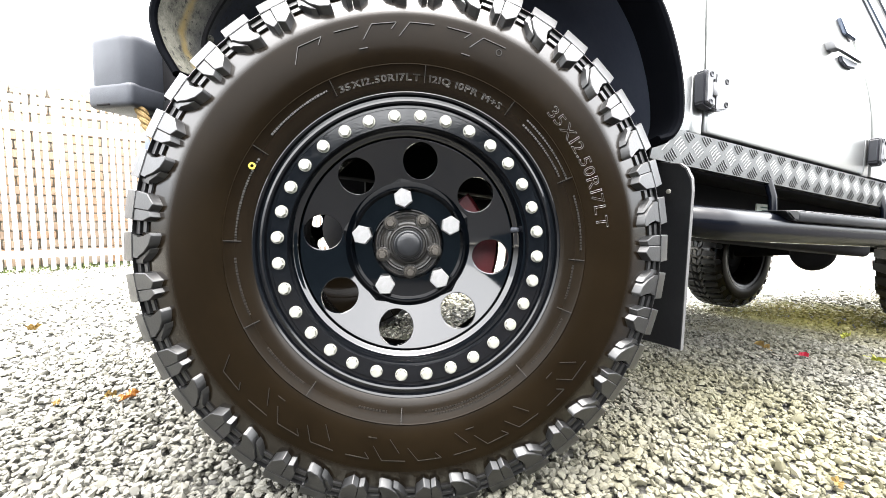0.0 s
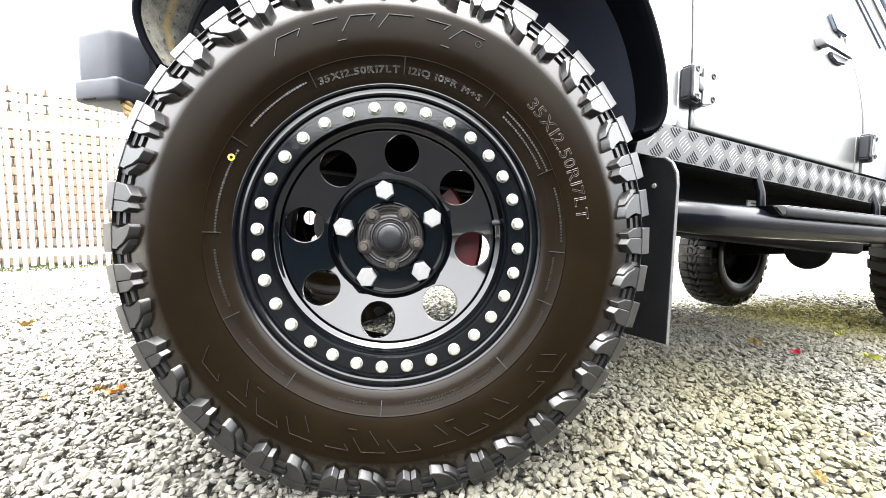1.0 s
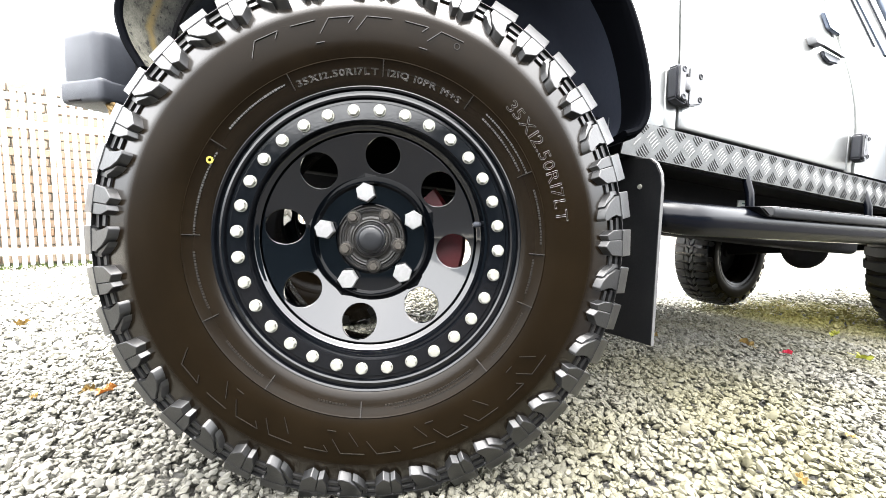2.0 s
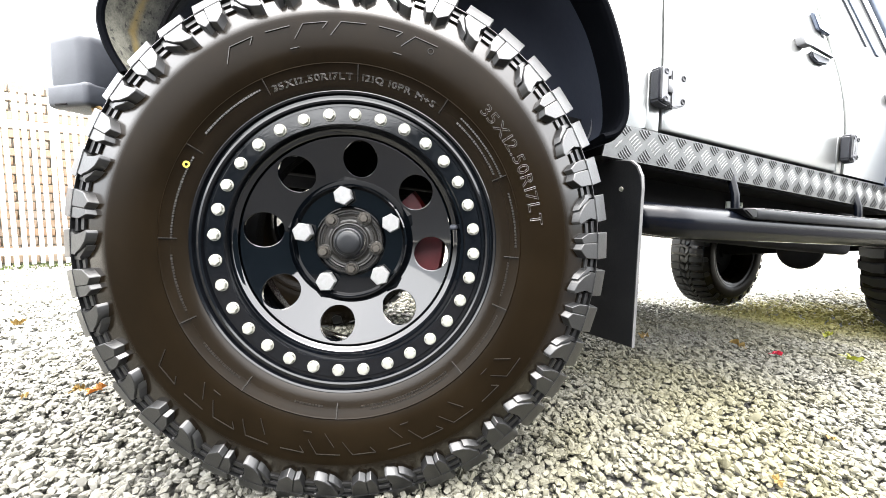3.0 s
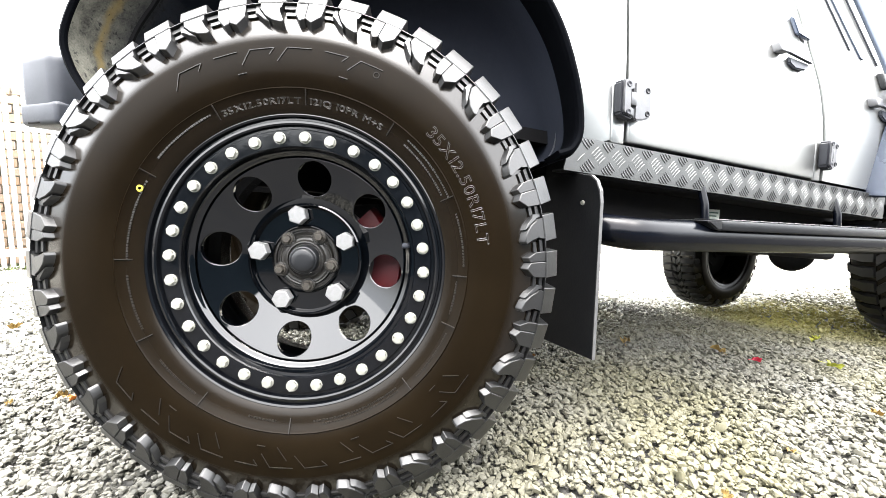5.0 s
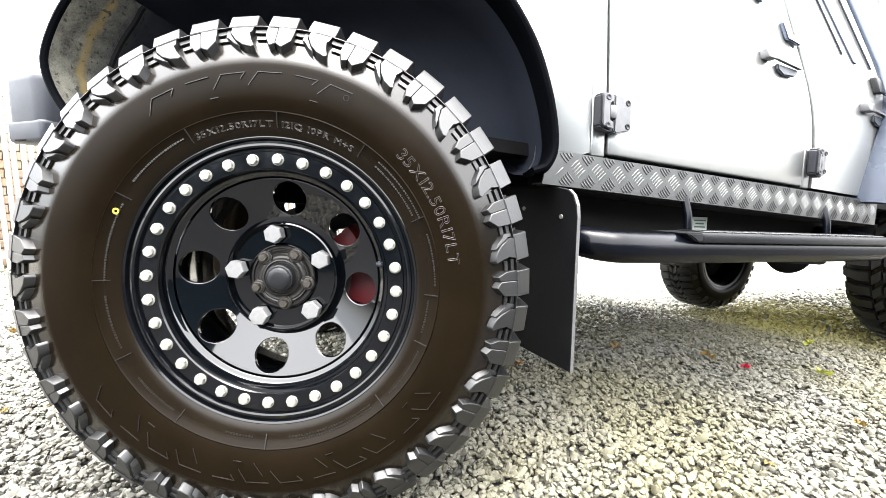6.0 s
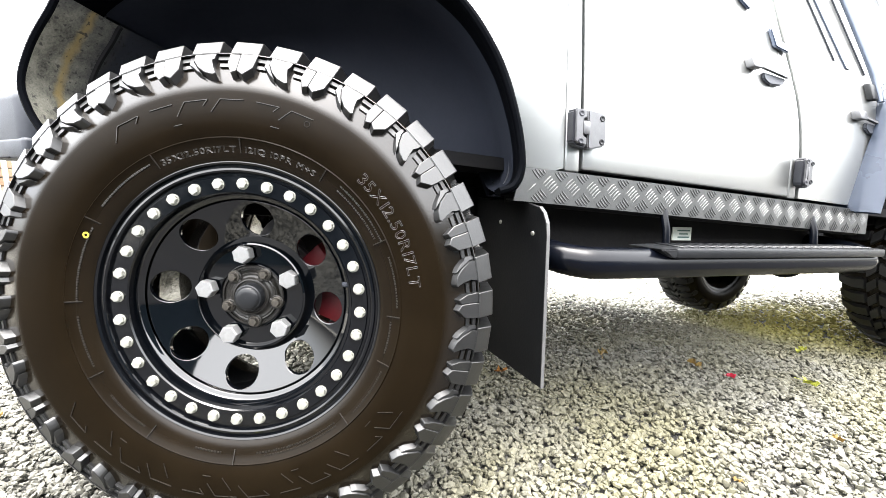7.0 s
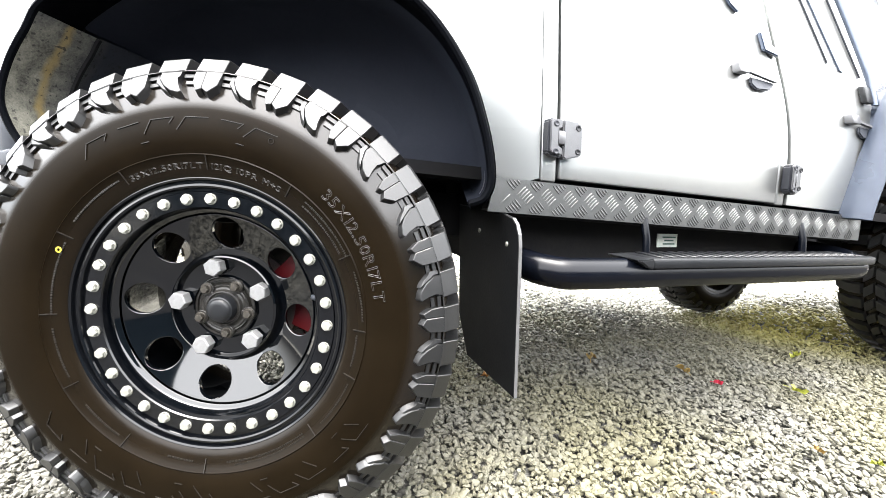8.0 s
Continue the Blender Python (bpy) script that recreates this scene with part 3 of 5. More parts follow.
def wheel_writing(parent, m):
    """Raised lettering and marks on the outer sidewall of the front tyre."""
    def ring_text(name, text, size, r, start, label, stretch=1.0):
        bm = bmesh.new()
        a = start
        for item in letters(text, size, 0.00034):
            if item[0] is None:
                a -= math.degrees(item[1] * stretch / r)
                continue
            me, adv, x0 = item
            adv *= stretch
            mid = a - math.degrees(adv / 2 / r)
            turn = Matrix.Rotation(radians(-(mid - 90)), 4, "Y")
            slope = math.atan2(side_y(r + size * 0.72) - side_y(r), size * 0.72)
            fm = turn @ Matrix.Translation((-adv / 2 - x0 * stretch, side_y(r) - 0.0003, r)) @ Matrix.Rotation(radians(90) - slope, 4, "X") @ Matrix.Diagonal((stretch, 1, 1, 1))
            me.transform(fm)
            bm.from_mesh(me)
            a -= math.degrees(adv / r)
        part(name, bm, M_LETTER, parent, label, m)
    ring_text("size_marking", "35X12.50R17LT", 0.0275, 0.305, 45, "raised tyre size lettering", 1.145)
    ring_text("load_marking", "35X12.50R17LT", 0.0140, 0.2640, 114.5, "raised small tyre size lettering", 1.31)
    ring_text("load_marking", "121Q 10PR M+S", 0.0140, 0.2640, 84, "raised small load rating lettering", 1.31)

    def bar_on(bm, a0, r0, a1, r1, wide, high=0.0009):
        p, q = Vector(at(a0, r0, side_y(r0))), Vector(at(a1, r1, side_y(r1)))
        d = (q - p).normalized()
        n = d.cross(Vector((0, 1, 0))).normalized() * wide / 2
        out = Vector((0, -high, 0))
        lo = [bm.verts.new(v) for v in (p - n - out, q - n - out, q + n - out, p + n - out)]
        hi = [bm.verts.new(v + out * 2) for v in (p - n, q - n, q + n, p + n)]
        bm.faces.new(hi)
        for i in range(4):
            bm.faces.new((lo[i], lo[(i + 1) % 4], hi[(i + 1) % 4], hi[i]))
    # the maker's name and the pattern's name as plain slanted outlines
    for name, first, last, count, label in (("maker_mark", 124, 66, 6, "raised slanted mark outlines"), ("pattern_mark", 209, 326, 12, "raised slanted mark outlines")):
        step = (last - first) / count
        for k in range(count):
            bm = bmesh.new()
            a = first + step * (k + 0.15)
            e = first + step * (k + 0.80)
            lo, hi, sl = 0.312, 0.343, step * 0.16
            if name == "pattern_mark":
                lo, hi = 0.308, 0.340
            # a leaning outline, its lower edge open
            bar_on(bm, a + sl * 2, hi, e + sl * 2, hi, 0.0008)
            if k % 3 != 1:
                bar_on(bm, a + sl * 0.2, lo + 0.012, a + sl * 2, hi, 0.0008)
            if k % 2 == 0:
                bar_on(bm, e + sl * 1.1, hi - 0.009, e + sl * 2, hi, 0.0008)
            if name == "pattern_mark" and k % 2:
                bar_on(bm, e - sl, lo, e + sl * 0.9, hi - 0.012, 0.0008)
            if k % 3 == 2:
                bar_on(bm, a - sl, lo, a + (e - a) * 0.4 - sl, lo, 0.0008)
            part(name, bm, M_LETTER, parent, label, m)
    # radial ticks, the thin dividing circle and rows of tiny writing as bars
    bm = bmesh.new()
    for a in (147, 178, 206, 235, 267, 312, 338, -4, 24, 55, 85.5, 116):
        bar_on(bm, a, 0.2625, a, 0.2860, 0.0014)
    rnd = random.Random(5)
    for a0, a1, r in ((141, 118, 0.2745), (178, 150, 0.2700), (203, 184, 0.2710), (232, 215, 0.2735), (262, 252, 0.2690), (308, 275, 0.2690), (308, 278, 0.2750), (335, 316, 0.2770), (354, 342, 0.2700), (18, 0, 0.2800), (48, 26, 0.2690), (48, 24, 0.2780)):
        a = max(a0, a1)
        while a > min(a0, a1):
            wd = rnd.uniform(0.4, 0.9)
            bar_on(bm, a, r, a - wd, r, rnd.uniform(0.0022, 0.0034), 0.0005)
            a -= wd + 0.35
    tagged(part("sidewall_lettering", bm, M_LETTER, parent, "raised ticks and rows of small marks", m), kind="stuff")
    bm = revolve([(0.0054, 0.0), (0.0054, -0.0006), (0.0027, -0.0006), (0.0027, 0.0)], 20, closed=True)
    p = at(152.8, 0.2725, side_y(0.2725) - 0.0032)
    part("paint_dot", bm, M_YEL, parent, "yellow painted ring mark", m @ Matrix.Translation(p))
    bm = revolve([(0.0052, 0.0), (0.0052, -0.0010), (0.0038, -0.0010), (0.0038, 0.0)], 16, closed=True)
    part("round_mark", bm, M_RUBBER, parent, "", m @ Matrix.Translation(at(66, 0.333, side_y(0.333))))


def add_wheel(m, label, writing=False, brake=True):
    w = wheel_meshes
    hub = m @ Matrix.Translation((-0.004, 0, 0.003))
    wheel = shared("wheel", w["wheel"], car, hub, label)
    shared("tyre", w["tyre"], wheel, m, "black mud-terrain tyre with brownish sidewall")
    shared("beadlock_ring", w["ring"], wheel, m, "satin black bolted ring")
    shared("hub_flange", w["hub"], wheel, hub)
    shared("hub_cap", w["cap"], wheel, hub)
    for k in range(32):
        shared("ring_bolt", w["bolt"], wheel, m @ Matrix.Translation(at(86.0 - 11.25 * k, 0.2124, -0.0590)) @ pose(0, 0, 0, 0, 37 * k, 0))
    for k in range(5):
        shared("lug_nut", w["nut"], wheel, hub @ Matrix.Translation(at(96.45 - 72 * k, 0.0815, -0.007)) @ pose(0, 0, 0, 0, 13 * k + 20, 0))
        shared("hub_bolt", w["stud"], wheel, hub @ Matrix.Translation(at(130 - 72 * k, 0.0490, -0.001)))
    shared("valve_stem", w["valve"], wheel, m @ Matrix.Translation(at(9.5, 0.180, -0.026)) @ pose(0, 0, 0, 0, 0, 40))
    for k in range(42):
        t = m @ Matrix.Rotation(radians(-k * PITCH / 2), 4, "Y")
        shared("tread_block", w["block"], wheel, t)
        shared("shoulder_lug", w["arrow"] if k % 2 == 0 else w["hook"], wheel, t)
    shared("shoulder_rib", w["ribs"], wheel, m)
    shared("inner_tread", w["inner"], wheel, m)
    if brake:
        shared("brake_disc", w["brake"], wheel, m)
        shared("brake_caliper", w["caliper"], wheel, m, "red painted brake caliper")
    if writing:
        wheel_writing(wheel, m)
    return wheel


WHEELBASE, FAR = 2.62, 1.06
add_wheel(pose(0.0043, 0, HUB - 0.0012, -2.5, 0, STEER), "gloss black steel wheel with eight round holes", writing=True)
add_wheel(pose(WHEELBASE + 0.07, 0.03, HUB - 0.055, 0, 11, 0), "gloss black steel rear wheel with mud tyre", brake=False)
far_rear = add_wheel(pose(2.41, 1.00, 0.262, 0, 23, 184) @ Matrix.Diagonal((0.74, 0.70, 0.74, 1)), "black steel wheel on the far side", brake=False)
bm = revolve([(0.0001, 0.125), (0.045, 0.125), (0.050, 0.108), (0.105, 0.104), (0.112, 0.090), (0.165, 0.082), (0.200, 0.070)], 48)
part("brake_backing", bm, M_UNDER, far_rear, "dirty dark brake backing plate", pose(2.41, 1.00, 0.262, 0, 0, 184) @ Matrix.Diagonal((0.74, 0.70, 0.74, 1)))
add_wheel(pose(0.1, FAR + 0.11, HUB, 0, 31, 180 + STEER), "black steel wheel on the far side", brake=False)

# ---- bodywork ----
RAKE = Matrix(((1, 0, 0, 0), (0, 1, 0, 0), (-0.089, 0, 1, 0.053), (0, 0, 0, 1)))   # the car stands a little lower at the rear
STEP_RAKE = Matrix(((1, 0, 0, 0), (0, 1, 0, 0), (-0.045, 0, 1, 0.027), (0, 0, 0, 1)))


def lean(z):
    """How far the body side leans in at the height z."""
    u = min(max(z - 0.70, 0), 0.75)
    return 0.6 * u * u if u < 0.27 else 0.6 * 0.27 ** 2 + 0.324 * (u - 0.27)


def panel(name, bm, material, parent, label="", angle=40, rake=RAKE):
    bm.transform(rake)
    zs = [v.co.z for v in bm.verts]
    if max(zs) > 0.72 and min(v.co.y for v in bm.verts) < 0.3:
        for z in (0.72, 0.76, 0.80, 0.84, 0.88, 0.92, 0.97, 1.45):
            if min(zs) < z < max(zs):
                bmesh.ops.bisect_plane(bm, geom=bm.verts[:] + bm.edges[:] + bm.faces[:], plane_co=(0, 0, z), plane_no=(0, 0, 1))
        for x in (0.66, 0.75, 0.85, 0.95, 1.05, 1.16):
            if min(v.co.x for v in bm.verts) < x < max(v.co.x for v in bm.verts):
                bmesh.ops.bisect_plane(bm, geom=bm.verts[:] + bm.edges[:] + bm.faces[:], plane_co=(x, 0, 0), plane_no=(1, 0, 0))
        for v in bm.verts:
            if v.co.y < 0.3:
                v.co.y += lean(v.co.z) * (0.10 + 0.90 * min(max((v.co.x - 0.66) / 0.5, 0), 1))
    return part(name, bm, material, parent, label, angle=angle)


DOOR_Y = -0.027
# wheel arch line of the front wing, from the rear lower end over the top to the front lower end
ARCH = smooth_line([(0.462, -0.126, 0.630), (0.492, -0.136, 0.644), (0.507, -0.140, 0.690), (0.492, -0.137, 0.785), (0.455, -0.118, 0.900), (0.378, -0.088, 1.010), (0.245, -0.038, 1.100), (0.060, 0.028, 1.130),
                    (-0.135, 0.100, 1.112), (-0.300, 0.166, 1.034), (-0.352, 0.187, 0.976), (-0.394, 0.203, 0.915), (-0.420, 0.213, 0.848), (-0.412, 0.211, 0.790), (-0.386, 0.202, 0.738)], 6)
MIDDLE = Vector((0.05, 0.03, 0.72))


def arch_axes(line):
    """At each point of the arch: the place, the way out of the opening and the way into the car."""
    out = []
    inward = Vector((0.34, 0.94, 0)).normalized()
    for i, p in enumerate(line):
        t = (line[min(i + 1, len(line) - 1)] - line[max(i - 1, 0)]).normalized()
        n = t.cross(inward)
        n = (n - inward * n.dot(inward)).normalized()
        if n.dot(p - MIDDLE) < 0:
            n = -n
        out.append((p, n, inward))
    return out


def sweep(line, section, closed=False):
    bm = bmesh.new()
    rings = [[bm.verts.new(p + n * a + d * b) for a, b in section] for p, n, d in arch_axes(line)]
    for r0, r1 in zip(rings, rings[1:]):
        k = len(section)
        for i in range(k if closed else k - 1):
            bm.faces.new((r0[i], r0[(i + 1) % k], r1[(i + 1) % k], r1[i]))
    if closed:
        bm.faces.new(rings[0])
        bm.faces.new(rings[-1])
    return bm


flare = part("wheel_arch_flare", sweep(ARCH, [(0.002, 0.114), (0.002, 0.040), (0.000, 0.010), (-0.003, 0.003), (-0.008, 0.000), (-0.013, 0.003), (-0.015, 0.010), (-0.013, 0.030), (-0.010, 0.080), (-0.009, 0.110)], True), M_FLARE, car, "black plastic wheel arch flare", angle=30)
part("arch_liner", sweep(ARCH[:-28], [(-0.004, 0.095), (-0.008, 0.150), (-0.014, 0.220), (-0.022, 0.268), (-0.042, 0.296), (-0.072, 0.322), (-0.110, 0.341), (-0.160, 0.354), (-0.230, 0.362), (-0.420, 0.368)]), M_LINER, car, "dark wheel arch liner", angle=80)
front_liner = part("arch_front_panel", sweep(ARCH[-29:], [(-0.016, 0.008), (-0.022, 0.050), (-0.030, 0.090), (-0.034, 0.120), (-0.028, 0.125), (-0.030, 0.240), (-0.036, 0.268), (-0.052, 0.296), (-0.080, 0.322), (-0.115, 0.341), (-0.165, 0.354), (-0.232, 0.362), (-0.420, 0.368)]), M_MUD, car, "muddy grey liner panel in the front of the arch")
part("liner_seam", sweep(ARCH[-29:], [(-0.030, 0.118), (-0.040, 0.120), (-0.040, 0.127), (-0.028, 0.129)], True), M_UNDER, front_liner)
for i in (-15, -9, -2):
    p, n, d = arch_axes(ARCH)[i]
    bm = bmesh.new()
    bmesh.ops.create_uvsphere(bm, u_segments=12, v_segments=8, radius=0.008)
    part("rivet", bm, M_MUD, front_liner, "", Matrix.Translation(p - n * 0.032 + d * 0.150))
part("arch_backing", sweep(ARCH, [(0.004, 0.030), (0.006, 0.345), (-0.10, 0.380), (-0.46, 0.390)]), M_LINER, car, "dark closing panel of the arch")

# front wing panel round the arch
bm = bmesh.new()
lo, hi = [], []
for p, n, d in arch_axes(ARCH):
    q = p + n * 0.001 + d * 0.070
    if q.x > 0.37:
        continue
    lo.append(bm.verts.new(q))
    if q.x > -0.25:
        w = min(1.0, (q.x + 0.25) / 0.2)
        hi.append(bm.verts.new(q + n * (0.03 + 0.09 * w) + d * 0.02))
    else:
        hi.append(bm.verts.new(q + n * 0.006 + d * 0.10))
for i in range(len(lo) - 1):
    bm.faces.new((lo[i], lo[i + 1], hi[i + 1], hi[i]))
bmesh.ops.solidify(bm, geom=bm.faces[:], thickness=0.004)
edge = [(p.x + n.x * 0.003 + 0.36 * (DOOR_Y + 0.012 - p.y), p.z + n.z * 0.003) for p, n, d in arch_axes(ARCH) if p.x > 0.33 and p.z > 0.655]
wing = part("front_wing", bm, M_PAINT, car, "silver front wing panel")
side = prism(bmesh.new(), edge + [(edge[-1][0], 1.42), (0.670, 1.42), (0.670, 0.690)], DOOR_Y + 0.001, DOOR_Y + 0.02)
# flat wing bent under at its lower front corner to darken its reflection
for k in range(14):
    bmesh.ops.bisect_plane(side, geom=side.verts[:] + side.edges[:] + side.faces[:], plane_co=(0, 0, 0.69 + 0.022 * k), plane_no=(0, 0, 1))
for k in range(9):
    bmesh.ops.bisect_plane(side, geom=side.verts[:] + side.edges[:] + side.faces[:], plane_co=(0.47 + 0.022 * k, 0, 0), plane_no=(1, 0, 0))
for v in side.verts:
    u, w = max(1.00 - v.co.z, 0), min(max((0.672 - v.co.x) / 0.17, 0), 1)
    v.co.y += 0.46 * u * u * w
panel("wing_side", side, M_PAINT, wing, rake=Matrix.Identity(4))
# bonnet and bulkhead close the front from above
bm = bmesh.new()
box(bm, (1.02, 0.95, 0.03), pose(0.20, 0.68, 1.235), 0.012)
part("bonnet", bm, M_PAINT, car, "silver bonnet")
bm = block((0.03, 0.66, 0.40), pose(-0.30, 0.96, 1.02), 0.01)
part("front_panel", bm, M_UNDER, car, "dark front panel")
part("inner_wing", block((0.62, 0.02, 0.52), pose(0.34, 0.50, 0.80)), M_UNDER, car, "dark inner wing")
part("footwell", block((0.02, 0.96, 0.26), pose(0.625, 0.50, 0.58)), M_UNDER, car, "dark footwell panel")

# scuttle strip between wing and door, doors, rear quarter
def door_panel(x0, x1, z0, z1, y, thick=0.035):
    return block((x1 - x0, thick, z1 - z0), pose((x0 + x1) / 2, y + thick / 2, (z0 + z1) / 2), 0.006, 3)


panel("pillar_strip", door_panel(0.675, 0.7165, 0.690, 1.42, DOOR_Y + 0.003), M_PAINT, car, "silver door pillar strip")
front_door = panel("front_door", door_panel(0.7225, 1.4480, 0.6985, 1.42, DOOR_Y), M_PAINT, car, "silver front door")
panel("pillar_strip", door_panel(1.454, 1.4880, 0.695, 1.42, DOOR_Y + 0.003), M_PAINT, car, "silver door pillar strip")
rear_door = panel("rear_door", prism(bmesh.new(), [(1.494, 0.6985), (1.735, 0.6985), (1.86, 0.98), (2.06, 1.10), (2.12, 1.235), (2.12, 1.42), (1.494, 1.42)], DOOR_Y, DOOR_Y + 0.035), M_PAINT, car, "silver rear door with a slanted lower edge")
panel("rear_quarter", prism(bmesh.new(), [(1.868, 0.985), (2.10, 1.06), (2.92, 1.06), (3.10, 0.75), (3.52, 0.75), (3.52, 1.42), (2.13, 1.42), (2.13, 1.235), (2.07, 1.10)], DOOR_Y, DOOR_Y + 0.03), M_PAINT, car, "silver rear quarter panel")
panel("door_aperture", block((1.25, 0.02, 0.66), pose(1.24, DOOR_Y + 0.055, 1.03)), M_UNDER, car, "black rubber door seals")
# sill behind the plate and the dark gap under the doors
panel("sill", block((1.26, 0.10, 0.085), pose(1.205, DOOR_Y + 0.062, 0.6475), 0.006), M_UNDER, car, "black sill")
# upper body that closes the cabin
up = panel("roof", block((2.84, 1.36, 0.05), pose(2.13, 0.67, 1.93), 0.02, 3), M_PAINT, car, "silver roof")
for x in (0.74, 1.47, 2.16, 3.50):
    panel("window_pillar", block((0.06, 0.04, 0.68), pose(x, DOOR_Y + 0.03, 1.575), 0.01), M_PAINT, car, "silver window pillar")
    panel("window_pillar", block((0.06, 0.04, 0.68), pose(x, 1.34, 1.575), 0.01), M_PAINT, car, "silver window pillar")
for x0, x1 in ((0.77, 1.44), (1.50, 2.13), (2.19, 3.47)):
    panel("side_window", block((x1 - x0, 0.006, 0.48), pose((x0 + x1) / 2, DOOR_Y + 0.03, 1.665)), M_GLASS, car, "dark side window glass")
    panel("side_window", block((x1 - x0, 0.006, 0.66), pose((x0 + x1) / 2, 1.34, 1.575)), M_GLASS, car, "dark side window glass")
panel("windscreen", block((0.008, 1.26, 0.66), pose(0.74, 0.66, 1.575)), M_GLASS, car, "dark windscreen")
panel("far_side", prism(bmesh.new(), [(0.45, 0.66), (2.30, 0.66), (2.48, 0.96), (3.34, 0.96), (3.46, 0.75), (3.52, 0.75), (3.52, 1.235), (-0.3, 1.235), (-0.3, 1.1), (0.35, 1.1)], 1.34, 1.38), M_PAINT, car, "silver far side of the body")
panel("tailgate", block((0.04, 1.40, 1.20), pose(3.53, 0.67, 1.33), 0.01), M_PAINT, car, "silver tailgate")
# dark floor and chassis under the car
panel("floor_pan", block((3.7, 1.26, 0.03), pose(1.62, 0.70, 0.70)), M_UNDER, car, "dark underbody floor")
for y in (0.36, 0.96):
    panel("chassis_rail", block((3.75, 0.075, 0.13), pose(1.57, y, 0.585), 0.006), M_UNDER, car, "black chassis rail")
for x in (0.75, 1.55):
    panel("cross_member", block((0.08, 0.50, 0.10), pose(x, 0.55, 0.56), 0.006), M_UNDER, car)
panel("inner_sill", block((1.30, 0.20, 0.235), pose(1.24, 0.20, 0.5725), 0.02, 3), M_UNDER, car, "dark box section under the sill")

# chequer plate along the sill
PL0, PL1, PZ0, PZ1, PY = 0.548, 1.835, 0.6120, 0.6880, DOOR_Y - 0.008
bm = prism(bmesh.new(), [(PL0 + 0.010, PZ1), (PL1, PZ1), (PL1, PZ0), (PL0 - 0.01, PZ0)], PY, PY + 0.004)
plate = panel("sill_plate", bm, M_ALU, car, "aluminium five-bar chequer plate along the sill")
panel("plate_return", block((PL1 - PL0, 0.05, 0.004), pose((PL0 + PL1) / 2, PY + 0.0295, PZ0 + 0.0025)), M_ALU, plate)
L = 0.0295


def bar_mesh(bm, c, d, n, half):
    lo, mid, hi = [], [], []
    for q in range(8):
        a = 2 * math.pi * q / 8
        lo.append(bm.verts.new(c + d * half * math.cos(a) + n * 0.0022 * math.sin(a) + Vector((0, 0.0003, 0))))
        mid.append(bm.verts.new(c + d * half * 0.9 * math.cos(a) + n * 0.0017 * math.sin(a) + Vector((0, -0.0010, 0))))
        hi.append(bm.verts.new(c + d * half * 0.7 * math.cos(a) + n * 0.0007 * math.sin(a) + Vector((0, -0.0015, 0))))
    for a, b in ((lo, mid), (mid, hi)):
        for q in range(8):
            bm.faces.new((a[q], a[(q + 1) % 8], b[(q + 1) % 8], b[q]))
    bm.faces.new(hi)


D1, D2 = Vector((1, 0, 1)).normalized(), Vector((1, 0, -1)).normalized()
single = {}
for key, d, n in ((0, D1, D2), (1, D2, D1)):
    bm = bmesh.new()
    bar_mesh(bm, Vector((0, 0, 0)), d, n, 0.0145)
    single[key] = mesh_of("raised_bar", bm, M_ALU)
rest = bmesh.new()
for k in range(-2, 3):
    for i in range(-1, 50):
        if (i + k) % 2:
            continue
        key = k % 2
        d, n = ((D1, D2), (D2, D1))[key]
        for j in range(5):
            c = Vector((PL0 + 0.025 + i * L, PY, (PZ0 + PZ1) / 2 + 0.004 + k * L)) + n * (j - 2) * 0.0072
            reach = 0.0145
            ends = [c + d * reach, c - d * reach]
            # bars that the plate's edge cuts are shortened
            if any(e.z > PZ1 - 0.001 or e.z < PZ0 + 0.001 for e in ends):
                inside = [t for t in [x * 0.0005 for x in range(-29, 30)] if PZ0 + 0.0015 < (c + d * t).z < PZ1 - 0.0015]
                if len(inside) < 10:
                    continue
                c, reach = c + d * (inside[0] + inside[-1]) / 2, (inside[-1] - inside[0]) / 2
            if c.x - reach < PL0 + 0.012 + 0.02 * (c.z - PZ0) / (PZ1 - PZ0) or c.x + reach > PL1 - 0.002:
                continue
            if reach == 0.0145 and c.x < 1.25:
                shared("raised_bar", single[key], plate, RAKE @ Matrix.Translation(c))
            else:
                bar_mesh(rest, c, d, n, reach)
tagged(panel("plate_pattern", rest, M_ALU, plate, "raised bars of the chequer plate"), kind="stuff")


